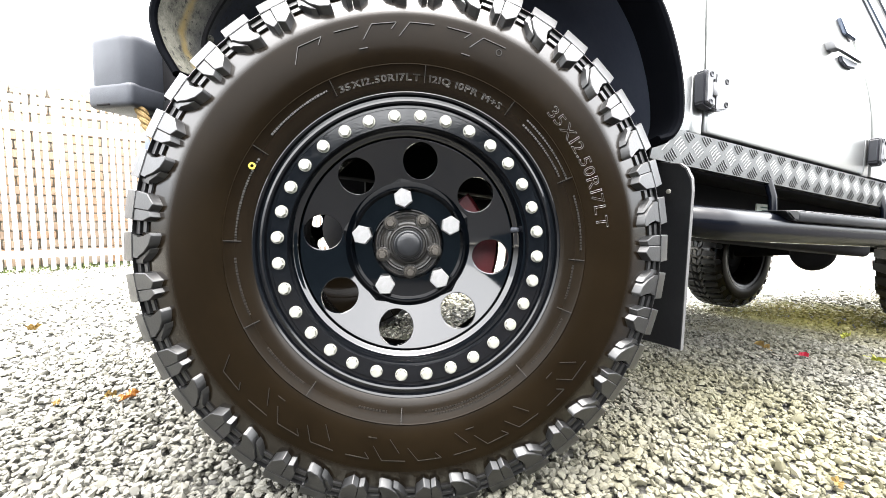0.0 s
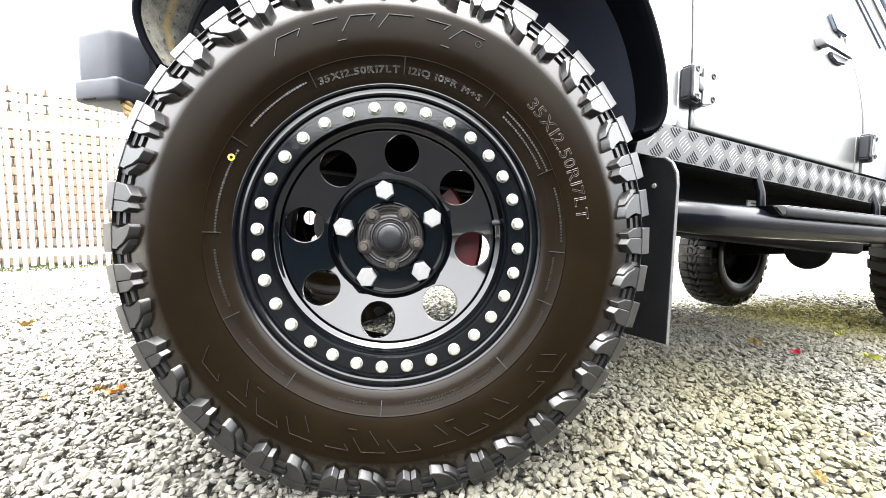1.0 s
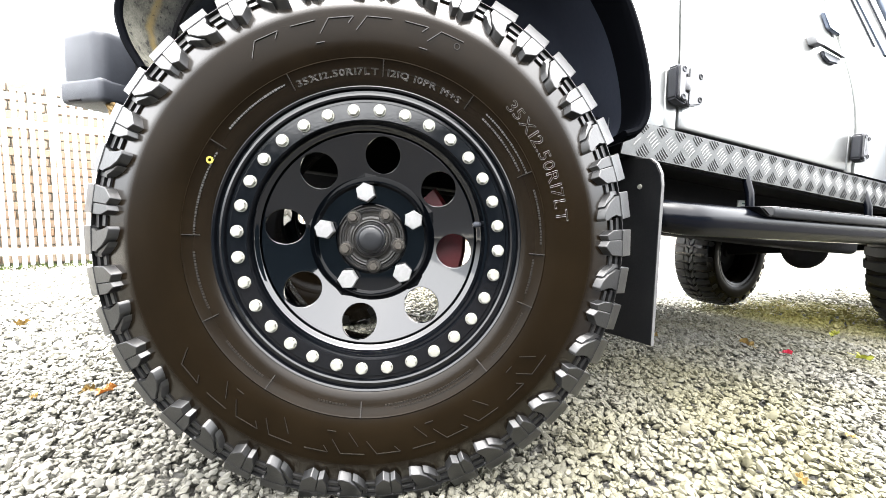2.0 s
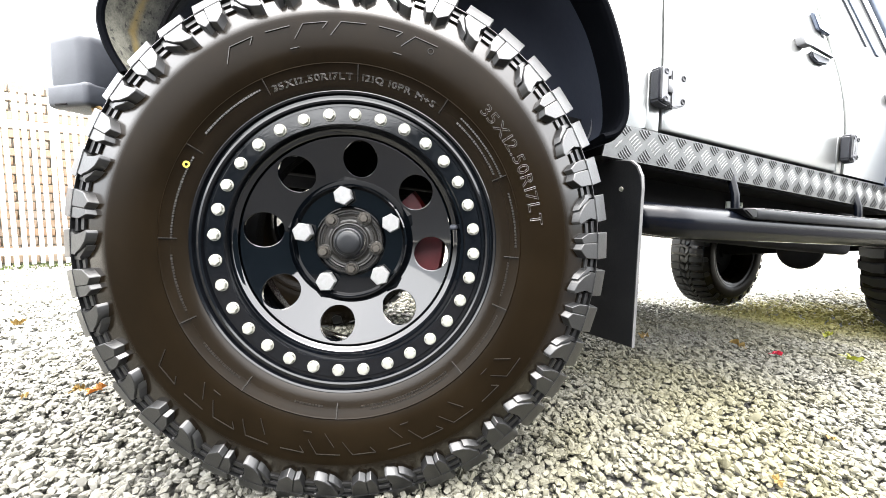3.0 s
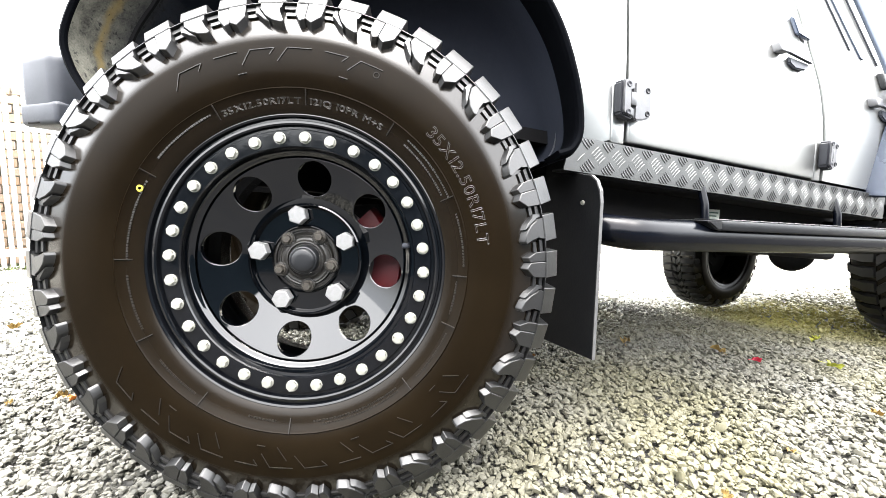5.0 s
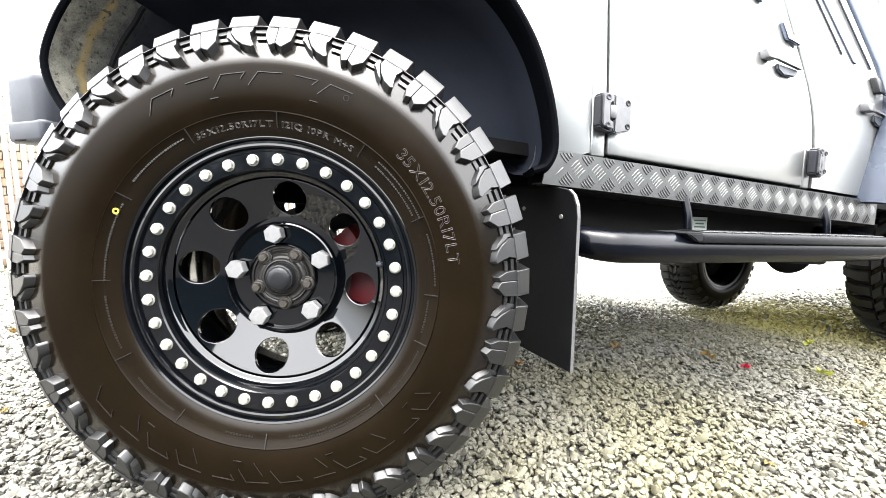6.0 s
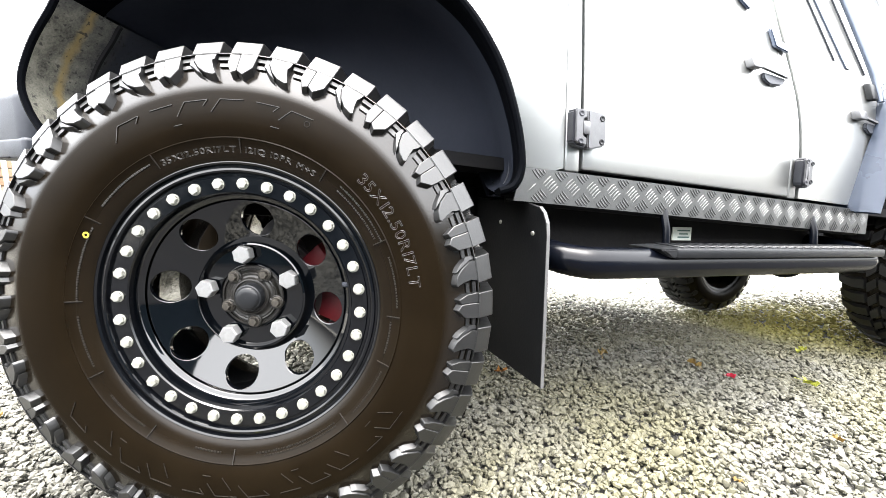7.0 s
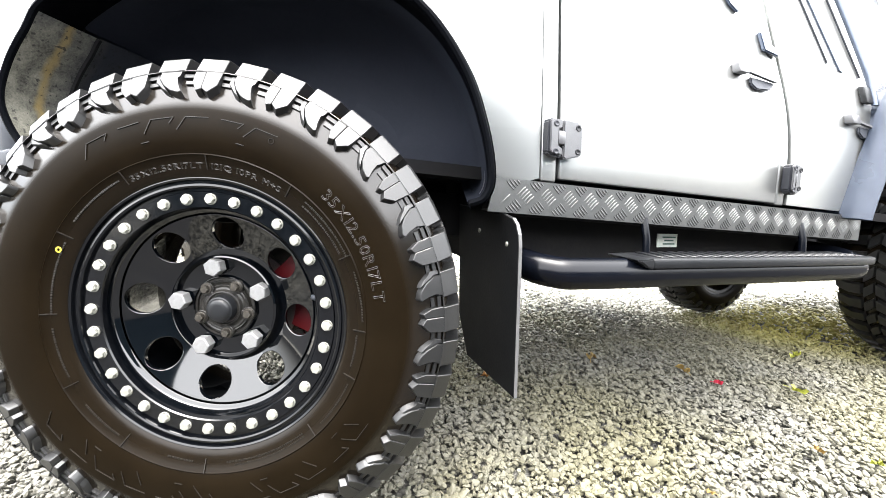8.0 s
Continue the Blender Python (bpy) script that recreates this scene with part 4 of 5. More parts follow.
def hinge(parent, x, z, w=1.0, b=1.0):
    """A cast door hinge: a fixed leaf on the pillar and a moving leaf on the door, with countersunk bolts."""
    y = DOOR_Y - 0.001
    bm = bmesh.new()
    prism(bm, [(x, z - 0.034), (x + 0.006, z - 0.040), (x + 0.040 * b, z - 0.044), (x + 0.040 * b, z - 0.020), (x + 0.026 * b, z - 0.018), (x + 0.026 * b, z + 0.018), (x + 0.040 * b, z + 0.020), (x + 0.040 * b, z + 0.040), (x + 0.006, z + 0.040), (x, z + 0.034)], y - 0.026, y)
    bmesh.ops.bevel(bm, geom=bm.edges[:], offset=0.0035, segments=2, affect="EDGES")
    # the body is coloured dark for the shaded sides of the pale hinge
    body = panel("hinge", bm, M_HINGE, parent, "cast door hinge, pale face, edges coloured dark for shade")
    bm = bmesh.new()
    prism(bm, [(x + 0.004, z - 0.031), (x + 0.008, z - 0.035), (x + 0.038 * b, z - 0.038), (x + 0.038 * b, z - 0.022), (x + 0.024 * b, z - 0.020), (x + 0.024 * b, z + 0.020), (x + 0.038 * b, z + 0.022), (x + 0.038 * b, z + 0.038), (x + 0.008, z + 0.038), (x + 0.004, z + 0.034)], y - 0.030, y - 0.024)
    bmesh.ops.bevel(bm, geom=bm.edges[:], offset=0.0015, segments=2, affect="EDGES")
    panel("hinge_face", bm, M_LEAFGREY, body)
    bm = bmesh.new()
    prism(bm, [(x + 0.0445 * b, z - 0.042), (x + 0.044 * b + 0.008 * w, z - 0.046), (x + 0.044 * b + 0.054 * w, z - 0.036), (x + 0.044 * b + 0.060 * w, z - 0.028), (x + 0.044 * b + 0.060 * w, z + 0.030), (x + 0.044 * b + 0.054 * w, z + 0.038), (x + 0.0445 * b, z + 0.040)], y - 0.026, y)
    bmesh.ops.bevel(bm, geom=bm.edges[:], offset=0.003, segments=2, affect="EDGES")
    panel("hinge_leaf", bm, M_LEAFGREY, parent, "light grey hinge leaf")
    bm = block((0.022 * b, 0.030, 0.030), pose(x + 0.038 * b, y - 0.0155, z), 0.004, 2)
    panel("hinge_knuckle", bm, M_LEAFGREY, parent)
    bm = block((0.022 * b, 0.012, 0.036), pose(x + 0.034 * b, y - 0.006, z), 0.002, 1)
    panel("hinge_recess", bm, M_BLACK, parent)
    for dx, dz, m in ((0.020 * b, 0.029, M_HINGE), (0.020 * b, -0.031, M_HINGE), (0.044 * b + 0.046 * w, 0.026, M_BLACK), (0.044 * b + 0.046 * w, -0.026, M_BLACK)):
        bm = revolve([(0.0070, 0.0), (0.0068, -0.0012), (0.0050, -0.0016), (0.0032, -0.0004), (0.0001, -0.0004)], 16)
        bm.transform(Matrix.Translation((x + dx, y - (0.030 if m == M_HINGE else 0.026), z + dz)))
        panel("hinge_bolt", bm, m, parent)


hinge(front_door, 0.673, 0.788, 0.84, 0.88)
hinge(rear_door, 1.458, 0.772, 0.38, 0.46)
hinge(front_door, 0.671, 1.230, 0.92, 0.95)


def door_handle(parent, x, z):
    """A small bracket, a thin pull bar and below it a dark plate for the scoop's shade."""
    bm = bmesh.new()
    box(bm, (0.036, 0.026, 0.028), pose(x + 0.018, DOOR_Y - 0.012, z + 0.010), 0.005, 2)
    panel("handle_bracket", bm, M_LEAFGREY, parent, "light grey handle bracket")
    bm = bmesh.new()
    prism(bm, [(x + 0.030, z + 0.012), (x + 0.142, z - 0.006), (x + 0.142, z - 0.012), (x + 0.030, z + 0.004)], DOOR_Y - 0.020, DOOR_Y - 0.010)
    panel("pull_bar", bm, M_LEAFGREY, parent, "light grey pull bar")
    bm = bmesh.new()
    prism(bm, [(x + 0.055, z - 0.006), (x + 0.140, z - 0.010), (x + 0.142, z - 0.018), (x + 0.118, z - 0.036), (x + 0.070, z - 0.040), (x + 0.052, z - 0.026)], DOOR_Y - 0.010, DOOR_Y)
    bmesh.ops.bevel(bm, geom=bm.edges[:], offset=0.003, segments=2, affect="EDGES")
    # shade of the handle scoop, given as a dark plate
    panel("thumb_plate", bm, M_GREY, parent, "dark plate in place of the shaded handle scoop")


door_handle(front_door, 1.290, 1.046)
door_handle(rear_door, 1.728, 0.966)
bm = prism(bmesh.new(), [(1.420, 1.187), (1.436, 1.190), (1.448, 1.152), (1.490, 1.140), (1.490, 1.130), (1.474, 1.122), (1.424, 1.132)], DOOR_Y - 0.012, DOOR_Y)
bmesh.ops.bevel(bm, geom=bm.edges[:], offset=0.003, segments=2, affect="EDGES")
panel("lock_lever", bm, M_BLUE, front_door, "dark bent locking lever")
bm = prism(bmesh.new(), [(1.312, 1.290), (1.334, 1.290), (1.364, 1.236), (1.350, 1.232), (1.326, 1.252)], DOOR_Y - 0.010, DOOR_Y)
bmesh.ops.bevel(bm, geom=bm.edges[:], offset=0.003, segments=2, affect="EDGES")
panel("lock_lever", bm, M_BLUE, front_door, "slate blue latch piece")
# slanted seal strips and the outer cage tube over the rear door
for top, foot, w, m in (((1.642, 1.365), (1.701, 1.150), 0.005, M_GREY), ((1.677, 1.375), (1.752, 1.132), 0.030, M_BLUE), ((1.780, 1.375), (1.843, 1.128), 0.005, M_GREY)):
    bm = prism(bmesh.new(), [top, (top[0] + w, top[1]), (foot[0] + w * 0.45, foot[1] - 0.004), foot], DOOR_Y - 0.005, DOOR_Y)
    panel("seal_strip", bm, m, rear_door, "dark slanted door strip")
bm = bmesh.new()
tube(bm, smooth_line([(1.795, DOOR_Y - 0.02, 1.40), (1.822, DOOR_Y - 0.02, 1.28), (1.845, DOOR_Y - 0.02, 1.16), (1.856, DOOR_Y - 0.018, 1.10), (1.858, DOOR_Y - 0.018, 1.035)], 5), 0.009, 12)
cage = panel("cage_tube", bm, M_BLUE, car, "slate blue outer cage tube")
panel("cage_foot", block((0.030, 0.02, 0.055), pose(1.835, DOOR_Y - 0.010, 1.065), 0.006), M_BLACK, cage, "dark tube bracket")

# rear arch flare
rear_line = smooth_line([(1.765, DOOR_Y - 0.075, 0.570), (1.785, DOOR_Y - 0.075, 0.640), (1.840, DOOR_Y - 0.075, 0.800), (1.92, DOOR_Y - 0.075, 0.960), (2.12, DOOR_Y - 0.075, 1.050), (2.45, DOOR_Y - 0.075, 1.080), (2.85, DOOR_Y - 0.075, 1.040), (3.07, DOOR_Y - 0.075, 0.900), (3.17, DOOR_Y - 0.075, 0.700)], 5)
MIDDLE = Vector((2.45, 0.0, 0.60))
bm = bmesh.new()
rings = []
for i, p in enumerate(rear_line):
    t = (rear_line[min(i + 1, len(rear_line) - 1)] - rear_line[max(i - 1, 0)]).normalized()
    n = Vector((-t.z, 0, t.x))
    if n.dot(p - MIDDLE) < 0:
        n = -n
    rings.append([bm.verts.new(p + n * a + Vector((0, b, 0))) for a, b in ((0.034, 0.075), (0.028, 0.030), (0.014, 0.0), (0.0, 0.006), (0.006, 0.04), (0.03, 0.30))])
for a, b in zip(rings, rings[1:]):
    for k in range(5):
        bm.faces.new((a[k], a[k + 1], b[k + 1], b[k]))
bmesh.ops.solidify(bm, geom=bm.faces[:], thickness=0.004)
part("wheel_arch_flare", bm, M_BLUE, car, "slate blue rear wheel arch flare")

# mud flap behind the front wheel
FX = 0.578
prof = [(-0.020, 0.612), (-0.075, 0.604), (-0.092, 0.592), (-0.104, 0.570), (-0.107, 0.545), (-0.104, 0.205), (0.180, 0.190), (0.250, 0.30), (0.250, 0.62)]
bm = bmesh.new()
a = [bm.verts.new((FX, y, z)) for y, z in prof]
b = [bm.verts.new((FX + 0.009, y, z)) for y, z in prof]
bm.faces.new(a)
bm.faces.new(list(reversed(b)))
for i in range(len(prof)):
    j = (i + 1) % len(prof)
    bm.faces.new((a[j], a[i], b[i], b[j]))
bmesh.ops.bevel(bm, geom=[e for e in bm.edges if abs(e.verts[0].co.x - e.verts[1].co.x) < 1e-5], offset=0.0015, segments=1, affect="EDGES")
flap = part("mud_flap", bm, M_FLAP, car, "black rubber mud flap")
bm = bmesh.new()
pts = [(FX + 0.0045, y - 0.0008, z) for y, z in prof[1:6]]
for p, q in zip(pts, pts[1:]):
    d = Vector(q) - Vector(p)
    box(bm, (0.0075, 0.0012, d.length), Matrix.Translation((Vector(p) + Vector(q)) / 2) @ d.to_track_quat("Z", "Y").to_matrix().to_4x4())
part("cut_edge", bm, M_EDGE, flap, "pale cut edge of the flap")
for y, z in ((-0.055, 0.545), (0.10, 0.56)):
    bm = revolve([(0.0055, 0.0), (0.005, -0.003), (0.0001, -0.0036)], 12)
    part("flap_screw", bm, M_ZINC, flap, "", pose(FX, y, z, 0, 0, -90))
part("mud_flap", block((0.008, 0.30, 0.36), pose(WHEELBASE + 0.85, 1.20, 0.45)), M_FLAP, car, "black rubber mud flap at the rear")

# side step: tube, rubber-topped tread, brackets
bm = bmesh.new()
tube(bm, smooth_line([(0.640, 0.30, 0.520), (0.640, 0.12, 0.505), (0.648, 0.00, 0.492), (0.690, -0.066, 0.482), (0.780, -0.086, 0.480), (1.20, -0.086, 0.480), (1.66, -0.086, 0.480), (1.74, -0.075, 0.482), (1.785, -0.02, 0.495), (1.80, 0.12, 0.51)], 8), 0.037, 20)
step = panel("side_step", bm, M_STEP, car, "dark powder-coated tubular side step", rake=STEP_RAKE)
bm = bmesh.new()
box(bm, (0.82, 0.108, 0.024), pose(1.325, -0.080, 0.5085), 0.006, 2)
tread = panel("step_tread", bm, M_BLACK, step, "black ribbed rubber step tread", rake=STEP_RAKE)
bm = bmesh.new()
prism(bm, [(0.866, 0.518), (0.918, 0.520), (0.918, 0.4975), (0.900, 0.499)], -0.133, -0.027)
bmesh.ops.bevel(bm, geom=bm.edges[:], offset=0.003, segments=2, affect="EDGES")
panel("tread_end", bm, M_BLACK, step, rake=STEP_RAKE)
bm = bmesh.new()
for i in range(22):
    box(bm, (0.018, 0.085, 0.005), pose(0.955 + i * 0.0345, -0.080, 0.5215), 0.0015, 1)
tagged(panel("tread_ribbing", bm, M_BLACK, step, rake=STEP_RAKE), kind="stuff")
for x in (0.975, 1.560):
    bm = bmesh.new()
    tube(bm, [(x, -0.045, 0.52), (x, -0.042, 0.56), (x + 0.004, -0.02, 0.625)], 0.010, 12)
    panel("step_bracket", bm, M_STEP, step, "grey step bracket", rake=STEP_RAKE)
bm = block((0.075, 0.004, 0.040), pose(1.190, 0.096, 0.537), 0.0)
sticker = panel("sticker", bm, M_STICKER, car, "white printed sticker under the sill", rake=STEP_RAKE)
for dz, w in ((0.010, 0.05), (0.000, 0.035), (-0.010, 0.045)):
    panel("print_bar", block((w, 0.001, 0.004), pose(1.195, 0.0932, 0.537 + dz)), M_PRINT, sticker, rake=STEP_RAKE)

# axles, differential
bm = bmesh.new()
tube(bm, [(WHEELBASE + 0.07, 0.20, 0.38), (2.43, 0.93, 0.285)], 0.045, 16)
axle = part("rear_axle", bm, M_UNDER, car, "black rear axle")
bm = bmesh.new()
bmesh.ops.create_uvsphere(bm, u_segments=24, v_segments=16, radius=0.105, matrix=pose(2.40, 0.52, 0.315) @ Matrix.Diagonal((1.15, 0.85, 1.0, 1)))
part("differential", bm, M_UNDER, axle, "rounded black differential housing")
bm = bmesh.new()
box(bm, (0.14, 0.05, 0.14), pose(WHEELBASE - 0.10, 0.26, 0.32), 0.02)
box(bm, (0.10, 0.05, 0.05), pose(WHEELBASE - 0.14, 0.26, 0.24), 0.015)
part("axle_bracket", bm, M_UNDER, axle)
bm = bmesh.new()
tube(bm, [(0.02, 0.14, 0.435), (0.10, 1.20, 0.435)], 0.045, 16)
axle = part("front_axle", bm, M_UNDER, car, "black front axle")
bm = bmesh.new()
bmesh.ops.create_uvsphere(bm, u_segments=24, v_segments=16, radius=0.12, matrix=pose(0.06, 0.78, 0.435))
part("differential", bm, M_UNDER, axle)
bm = bmesh.new()
tube(bm, [(0.1, 0.70, 0.50), (1.0, 0.58, 0.56), (2.34, 0.53, 0.36)], 0.030, 14)
part("propeller_shaft", bm, M_UNDER, car, "black propeller shaft")
bm = bmesh.new()
tube(bm, smooth_line([(0.6, 0.70, 0.57), (1.2, 0.68, 0.56), (1.8, 0.66, 0.57), (2.8, 0.66, 0.58)], 4), 0.028, 12)
part("exhaust_pipe", bm, M_UNDER, car)
part("silencer", block((0.45, 0.18, 0.14), pose(1.55, 0.98, 0.52), 0.05, 3), M_UNDER, car, "dark silencer box")

# front bumper with its end cap, and a twisted rope on it
BP = pose(-0.492, 0.433, 0.786, 0, 0, -38)
bm = block((0.116, 0.12, 0.152), BP, 0.024, 4)
bumper = part("bumper_end_cap", bm, M_GREY, car, "grey plastic bumper end cap")
part("cap_lower_lip", block((0.1195, 0.1235, 0.050), BP @ pose(0, 0, -0.055), 0.010, 3), M_GREY, bumper)
part("cap_slot", block((0.036, 0.004, 0.004), BP @ pose(-0.016, -0.0607, -0.074), 0.001, 1), M_UNDER, bumper)
bm = block((0.08, 0.95, 0.12), pose(-0.40, 0.98, 0.765), 0.02)
part("front_bumper", bm, M_BLACK, car, "black steel front bumper")
bm = block((0.10, 0.10, 0.07), BP @ pose(0.05, 0.06, -0.085), 0.008)
part("bumper_bracket", bm, M_BLACK, car, "black bumper bracket")
part("bumper_mount", block((0.05, 0.06, 0.26), BP @ pose(0.078, 0.045, -0.05), 0.006), M_UNDER, car, "dark bumper mounting")
bm = block((0.030, 0.05, 0.16), pose(-0.452, 0.40, 0.60, 0, 8, -30), 0.006)
part("bumper_stay", bm, M_BLUE, car, "dark blue steel stay")
bm = bmesh.new()
spine = smooth_line([(-0.478, 0.385, 0.725), (-0.470, 0.375, 0.695), (-0.455, 0.366, 0.660), (-0.438, 0.360, 0.625), (-0.420, 0.362, 0.590)], 8)
for s in range(3):
    pts = []
    for i, p in enumerate(spine):
        a = 2 * math.pi * s / 3 + i * 0.55
        pts.append(p + Vector((math.cos(a), math.sin(a), 0)) * 0.0062)
    tube(bm, pts, 0.0062, 8)
rope = tagged(place(new("rope", mesh_of("rope", bm, M_ROPE)), None), "twisted yellow rope hanging from the bumper", "rope")

# ---- ground ----
def ease(v, start, span):
    u = np.clip((np.asarray(v) - start) / span, 0, 1)
    return u * u * (3 - 2 * u)


def ground_z(x, y):
    """The yard dips a little towards the car's rear and its far side."""
    return -0.055 * ease(x, 1.45, 0.9) - 0.050 * ease(x, 1.4, 1.1) * ease(y, 0.25, 0.8)


g = bmesh.new()
xs = [-400, -60, -12, -5, -2, 0] + [1.4 + 0.07 * i for i in range(22)] + [3, 5, 12, 60, 400]
ys = [-400, -40, -8, -2, 0] + [0.25 + 0.1 * i for i in range(12)] + [2, 8, 40, 400]
rows = [[g.verts.new((x, y, float(ground_z(x, y)))) for x in xs] for y in ys]
for r0, r1 in zip(rows, rows[1:]):
    for i in range(len(xs) - 1):
        g.faces.new((r0[i], r0[i + 1], r1[i + 1], r1[i]))
GM = mat("gravel_ground", (0.27, 0.26, 0.225), 0.9, other=(0.18, 0.172, 0.15), scale=8, amount=0.5, bump=0.0)
nt = GM.node_tree
b = nt.nodes["Principled BSDF"]
co = nt.nodes.new("ShaderNodeTexCoord")
vo = nt.nodes.new("ShaderNodeTexVoronoi")
vo.inputs["Scale"].default_value = 48
nt.links.new(co.outputs["Object"], vo.inputs["Vector"])
bw = nt.nodes.new("ShaderNodeSeparateColor")
nt.links.new(vo.outputs["Color"], bw.inputs[0])
mr = nt.nodes.new("ShaderNodeMapRange")
mr.inputs["To Min"].default_value, mr.inputs["To Max"].default_value = 0.35, 1.15
nt.links.new(bw.outputs[0], mr.inputs["Value"])
dk = nt.nodes.new("ShaderNodeMapRange")
dk.inputs["From Min"].default_value, dk.inputs["From Max"].default_value = 0.35, 0.75
dk.inputs["To Min"].default_value, dk.inputs["To Max"].default_value = 1.0, 0.25
nt.links.new(vo.outputs["Distance"], dk.inputs["Value"])
m1 = nt.nodes.new("ShaderNodeMath")
m1.operation = "MULTIPLY"
nt.links.new(mr.outputs[0], m1.inputs[0])
nt.links.new(dk.outputs[0], m1.inputs[1])
src = b.inputs["Base Color"].links[0].from_socket
sc = nt.nodes.new("ShaderNodeVectorMath")
sc.operation = "SCALE"
nt.links.new(src, sc.inputs[0])
# bed colour: shade between the loose chippings painted dark, overexposed ground further off pale
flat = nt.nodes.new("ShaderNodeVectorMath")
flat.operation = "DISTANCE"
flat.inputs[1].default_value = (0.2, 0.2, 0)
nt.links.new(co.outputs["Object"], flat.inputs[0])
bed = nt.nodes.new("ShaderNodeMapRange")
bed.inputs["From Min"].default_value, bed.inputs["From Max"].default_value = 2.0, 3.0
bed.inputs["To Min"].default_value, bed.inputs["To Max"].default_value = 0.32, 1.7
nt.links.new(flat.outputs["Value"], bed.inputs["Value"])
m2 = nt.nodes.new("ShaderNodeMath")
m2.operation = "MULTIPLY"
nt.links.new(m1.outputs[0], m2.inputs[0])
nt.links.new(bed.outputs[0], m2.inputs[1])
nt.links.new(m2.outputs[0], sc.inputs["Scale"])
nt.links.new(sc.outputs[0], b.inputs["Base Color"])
bp = nt.nodes.new("ShaderNodeBump")
bp.inputs["Strength"].default_value, bp.inputs["Distance"].default_value, bp.invert = 1.0, 0.012, True
nt.links.new(vo.outputs["Distance"], bp.inputs["Height"])
nt.links.new(bp.outputs[0], b.inputs["Normal"])
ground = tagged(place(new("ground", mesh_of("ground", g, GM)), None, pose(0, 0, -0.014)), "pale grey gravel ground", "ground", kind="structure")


def stones(name, spots, size, seed, label, material):
    """Loose chippings: squashed, turned, knocked-about solids, one mesh."""
    rng = np.random.default_rng(seed)
    bm = bmesh.new()
    bmesh.ops.create_icosphere(bm, subdivisions=1, radius=1)
    base = np.array([v.co[:] for v in bm.verts])
    tri = np.array([[v.index for v in f.verts] for f in bm.faces])
    bm.free()
    n = len(spots)
    s = size * rng.lognormal(0, 0.22, n)
    shape = np.stack([rng.uniform(0.90, 1.30, n), rng.uniform(0.70, 1.0, n), rng.uniform(0.46, 0.72, n)], 1) * s[:, None] / 2
    q = rng.normal(size=(n, 4)) * np.array([1.0, 0.24, 0.24, 1.0])
    q /= np.linalg.norm(q, axis=1, keepdims=True)
    w, x, y, z = q.T
    R = np.stack([1 - 2 * (y * y + z * z), 2 * (x * y - z * w), 2 * (x * z + y * w), 2 * (x * y + z * w), 1 - 2 * (x * x + z * z), 2 * (y * z - x * w), 2 * (x * z - y * w), 2 * (y * z + x * w), 1 - 2 * (x * x + y * y)], 1).reshape(n, 3, 3)
    v = base[None] * (1 + rng.uniform(-0.24, 0.16, (n, 12, 1))) + rng.uniform(-0.10, 0.10, (n, 12, 3))
    v = np.einsum("nij,nkj->nki", R, v * shape[:, None, :])
    v += np.stack([spots[:, 0], spots[:, 1], spots[:, 2] + s * 0.18], 1)[:, None, :]
    f = (tri[None] + (np.arange(n) * 12)[:, None, None]).reshape(-1, 3)
    me = bpy.data.meshes.new(name)
    me.vertices.add(n * 12)
    me.vertices.foreach_set("co", v.reshape(-1).astype(np.float32))
    me.loops.add(len(f) * 3)
    me.loops.foreach_set("vertex_index", f.reshape(-1).astype(np.int32))
    me.polygons.add(len(f))
    me.polygons.foreach_set("loop_start", (np.arange(len(f)) * 3).astype(np.int32))
    me.update(calc_edges=True)
    me.materials.append(material)
    me.shade_smooth()
    me.set_sharp_from_angle(angle=radians(38))
    return tagged(place(new(name, me), None), label, "gravel", kind="stuff")


def scatter(x0, x1, y0, y1, per_m2, seed, top=0.006):
    rng = np.random.default_rng(seed)
    n = int((x1 - x0) * (y1 - y0) * per_m2)
    x, y = rng.uniform(x0, x1, n), rng.uniform(y0, y1, n)
    return np.stack([x, y, rng.uniform(-0.013, top, n) + ground_z(x, y)], 1)


near = scatter(-1.3, 2.4, -0.47, 1.0, 12500, 3)
far = np.concatenate([scatter(-3.2, 5.0, 1.0, 3.6, 2600, 4, 0.004), scatter(2.4, 5.0, -0.47, 1.0, 2600, 5, 0.004), scatter(-3.2, -1.3, -0.47, 1.0, 2600, 6, 0.004)])
# paler chippings, bright light put into their colour, increase towards the fence
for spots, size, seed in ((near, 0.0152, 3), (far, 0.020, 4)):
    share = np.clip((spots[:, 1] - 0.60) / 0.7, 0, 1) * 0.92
    light_paled = np.random.default_rng(seed + 20).uniform(0, 1, len(spots)) < share
    # on the far side of the car they are painted white, as overexposed ground
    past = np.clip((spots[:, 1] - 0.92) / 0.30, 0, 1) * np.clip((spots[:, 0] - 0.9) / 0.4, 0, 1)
    light_whitened = np.random.default_rng(seed + 40).uniform(0, 1, len(spots)) < past
    stones("gravel", spots[~light_paled & ~light_whitened], size, seed, "loose grey stone chippings", M_STONE)
    stones("gravel", spots[light_paled & ~light_whitened], size, seed + 1, "stone chippings paled in colour for overexposed ground", M_PALE)
    stones("gravel", spots[light_whitened], size, seed + 2, "stone chippings whitened in colour for overexposed ground", M_GLARE)


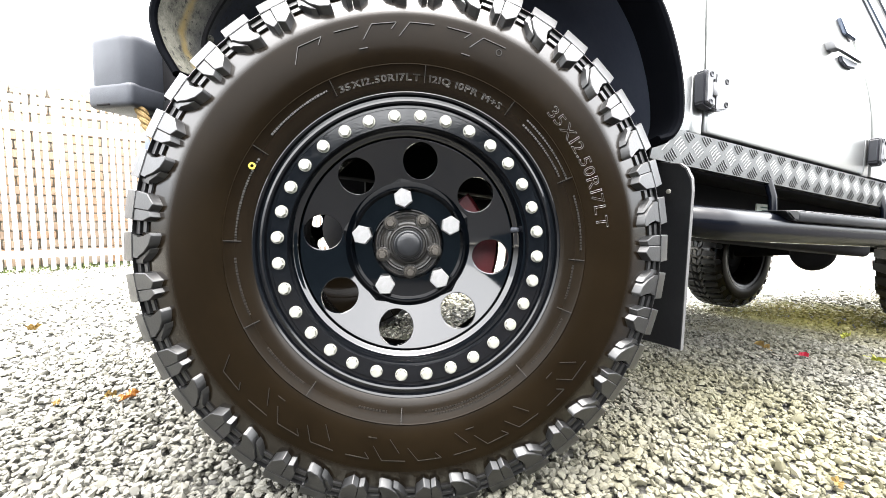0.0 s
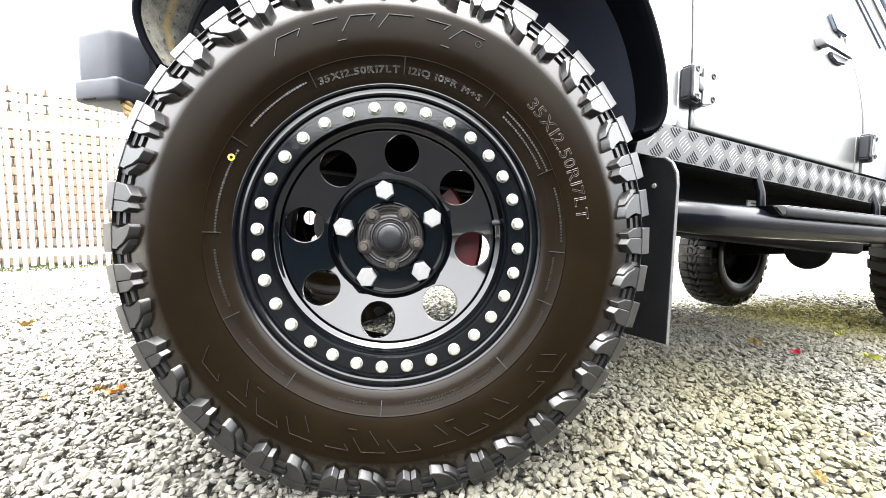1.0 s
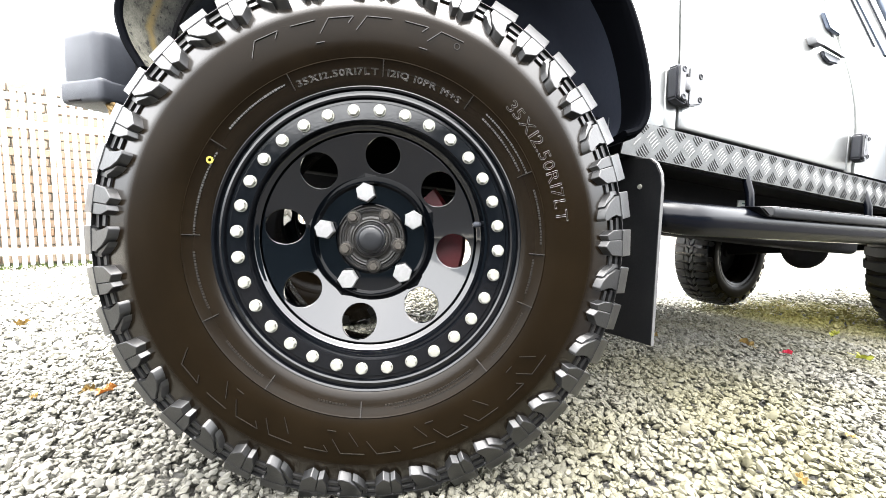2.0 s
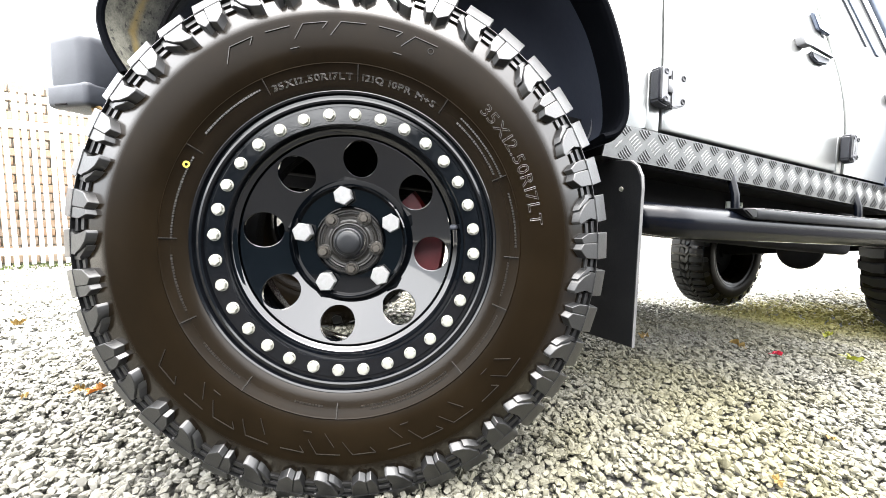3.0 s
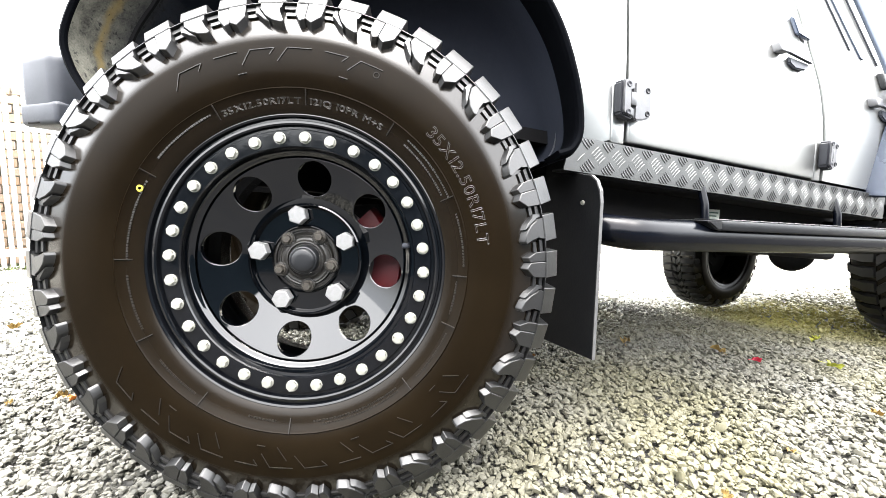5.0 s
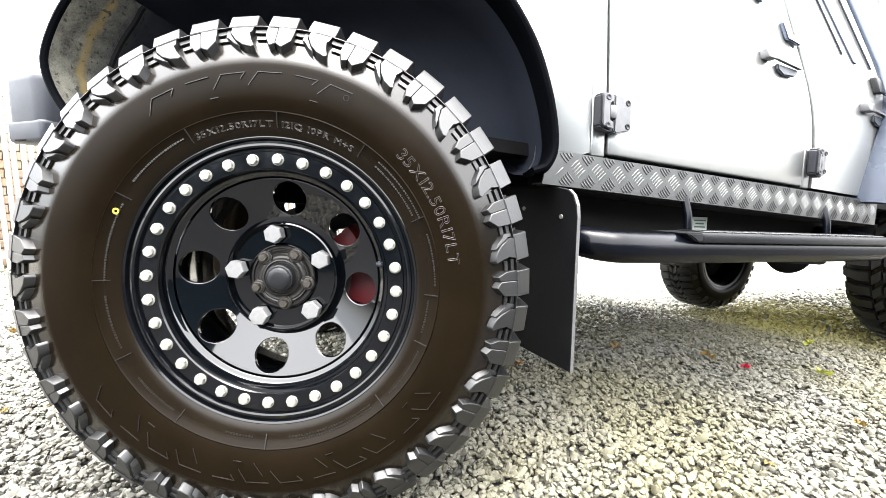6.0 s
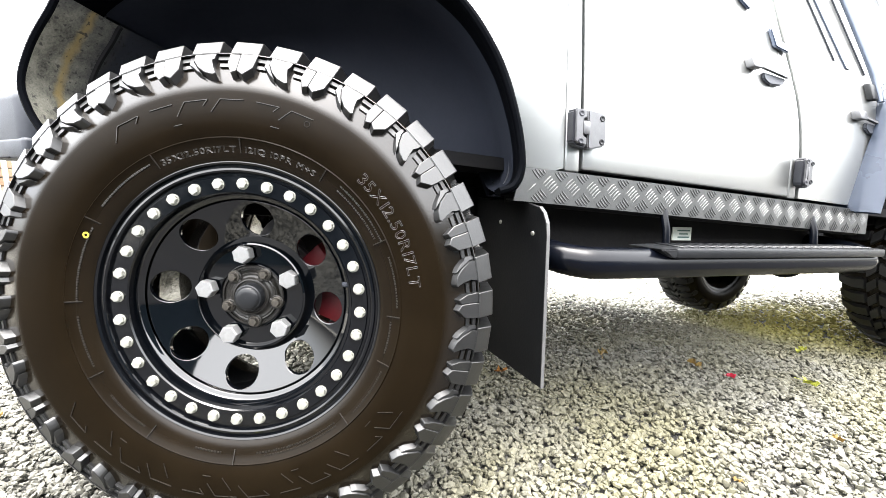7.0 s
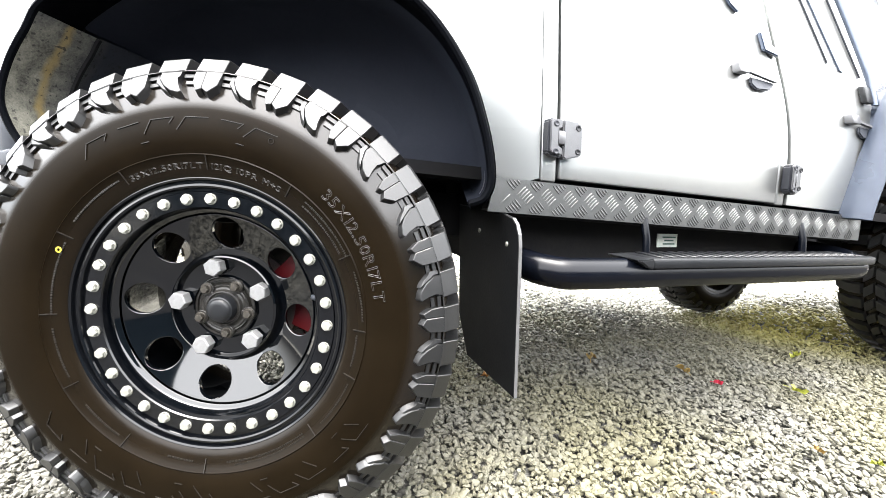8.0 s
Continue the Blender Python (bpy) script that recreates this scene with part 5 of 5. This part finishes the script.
def leaf(x, y, size, colour, seed, label):
    rng = random.Random(seed)
    bm = bmesh.new()
    n = 5
    c = bm.verts.new((0, 0, 0.004))
    rim = []
    for i in range(n * 4):
        a = 2 * math.pi * i / (n * 4)
        r = size * (0.5 + 0.42 * (1 - abs((i % 4) - 2) / 2.0) * rng.uniform(0.6, 1.1) + rng.uniform(-0.06, 0.06))
        rim.append(bm.verts.new((r * math.cos(a), r * 0.8 * math.sin(a), rng.uniform(0.0, size * 0.85))))
    for i in range(len(rim)):
        bm.faces.new((c, rim[i], rim[(i + 1) % len(rim)]))
    bmesh.ops.solidify(bm, geom=bm.faces[:], thickness=0.0006)
    tube(bm, [(0, 0, 0.004), (-size * 0.6, size * 0.2, 0.006), (-size * 1.3, size * 0.3, 0.004)], 0.0008, 5)
    me = mesh_of("fallen_leaf", bm, M_LEAF[colour])
    tagged(place(new("fallen_leaf", me), None, pose(x, y, 0.018 + float(ground_z(x, y)), rng.uniform(-28, 28), rng.uniform(-28, 28), rng.uniform(0, 360))), label, "leaf", "fallen leaves")


LEAVES = [(1.437, 0.074, 0.020, "red", "small red fallen leaf on the gravel"), (1.648, -0.034, 0.030, "yellow", "yellow-green fallen leaf on the gravel"), (2.049, 0.21, 0.032, "yellow", "yellow-green fallen leaf on the gravel"),
          (-0.562, 0.532, 0.027, "orange", "orange fallen leaf on the gravel"), (-0.614, 0.563, 0.020, "brown", "ochre fallen leaf on the gravel"), (1.175, 0.388, 0.030, "brown", "ochre fallen leaf on the gravel"),
          (1.414, 0.193, 0.030, "brown", "ochre fallen leaf on the gravel"), (1.341, -0.266, 0.020, "brown", "ochre fallen leaf on the gravel"), (1.419, -0.343, 0.022, "yellow", "yellow fallen leaf on the gravel"),
          (0.957, -0.288, 0.014, "brown", "small ochre fallen leaf on the gravel"), (0.695, -0.331, 0.014, "brown", "small ochre fallen leaf on the gravel"), (-1.096, 1.381, 0.030, "brown", "ochre fallen leaf on the gravel"),
          (-0.720, 0.560, 0.014, "brown", "small ochre fallen leaf on the gravel"), (0.719, 0.357, 0.030, "orange", "orange fallen leaf behind the mud flap"), (-0.10, -0.17, 0.02, "yellow", "yellow fallen leaf by the tyre")]
for i, (x, y, s, c, label) in enumerate(LEAVES):
    leaf(x, y, s, c, 40 + i, label)

# ---- fence and brick wall behind ----
FA = math.atan2(0.18, 0.74)
FENCE = pose(-2.06, 3.40, 0, 0, 0, math.degrees(FA))      # x along the fence
fence = tagged(place(new("picket_fence"), None, FENCE), "white painted wooden picket fence", "fence")
rng = random.Random(8)
bm = block((0.027, 0.016, 1.34), pose(0, 0, 0.70), 0.003, 1)
picket_mesh = mesh_of("picket", bm, M_FENCE)
for i in range(-13, 165):
    shared("picket", picket_mesh, fence, FENCE @ pose(i * 0.0495 + rng.uniform(-0.002, 0.002), 0, rng.uniform(-0.02, 0.02), 0, rng.uniform(-0.7, 0.7), 0))
for z in (0.14, 1.12):
    part("rail", block((8.9, 0.035, 0.055), pose(3.75, 0.028, z)), M_FENCE, fence, "", FENCE)
for i in range(-1, 4):
    part("post", block((0.09, 0.09, 1.60), pose(i * 1.8 + 1.15, 0.092, 0.50), 0.004, 1), M_FENCE, fence, "", FENCE)
# a strip of moss and grass at the foot of the fence
bm = bmesh.new()
rng = random.Random(12)
for i in range(3000):
    x, y = rng.uniform(-0.7, 8.2), abs(rng.gauss(0.0, 0.14))
    h, w, a = rng.uniform(0.015, 0.055), rng.uniform(0.003, 0.006), rng.uniform(0, 6.28)
    vs = [bm.verts.new((x - w * math.cos(a), y - w * math.sin(a), 0)), bm.verts.new((x + w * math.cos(a), y + w * math.sin(a), 0)), bm.verts.new((x + rng.uniform(-0.03, 0.03), y + rng.uniform(-0.03, 0.03), h))]
    bm.faces.new(vs)
tagged(place(new("grass", mesh_of("grass", bm, M_GRASS)), None, FENCE), "thin green grass at the foot of the fence", "grass", kind="stuff")
WALL = FENCE @ pose(0, 0.45, 0)
core = mesh_of("wall_brick", block((14.4, 0.20, 1.53), pose(5.2, 0.108, 0.765)), M_MORTAR)
wall = tagged(place(new("wall_brick", core), None, WALL), "old orange brick garden wall with pale mortar", "wall", kind="structure")
brick_mesh = mesh_of("brick", block((0.215, 0.02, 0.065), None, 0.004, 1), M_BRICK)
rest = bmesh.new()
rng = random.Random(9)
for k in range(20):
    for i in range(-8, 54):
        x = i * 0.225 + (0.1125 if k % 2 else 0)
        p = pose(x, -0.003 + rng.uniform(-0.003, 0.003), 0.045 + k * 0.075, 0, rng.uniform(-0.4, 0.4), 0)
        if -8 <= i <= 4:
            shared("brick", brick_mesh, wall, WALL @ p)
        else:
            box(rest, (0.215, 0.02, 0.065), p)
tagged(part("bricks", rest, M_BRICKS, wall, "", WALL), kind="stuff")

# unseen dark sheet in front of the gravel, added to darken reflections
DARK_SHEET = mat("unseen_dark_ground", (0.030, 0.030, 0.032), 0.85, other=(0.045, 0.044, 0.042), scale=6, amount=0.7, bump=0.5, bump_scale=140, spec=0.05)
tagged(place(new("road", mesh_of("road", block((60, 12, 0.05), pose(0, -6.47, -0.018), 0.004, 1), DARK_SHEET)), None), "unseen dark ground added to darken reflections", "road", kind="structure")

# plain unseen wall closes the yard behind the camera, added for dark reflections
back = mat("slate_plaster", (0.030, 0.044, 0.054), 0.85, other=(0.020, 0.030, 0.038), scale=3, amount=0.7, bump=0.3, bump_scale=60, spec=0.05)
tagged(place(new("wall_house", mesh_of("wall_house", block((11, 0.3, 2.05), pose(-0.6, -4.6, 1.025)), back)), None), "unseen plain dark wall added behind the camera", "wall", kind="structure")
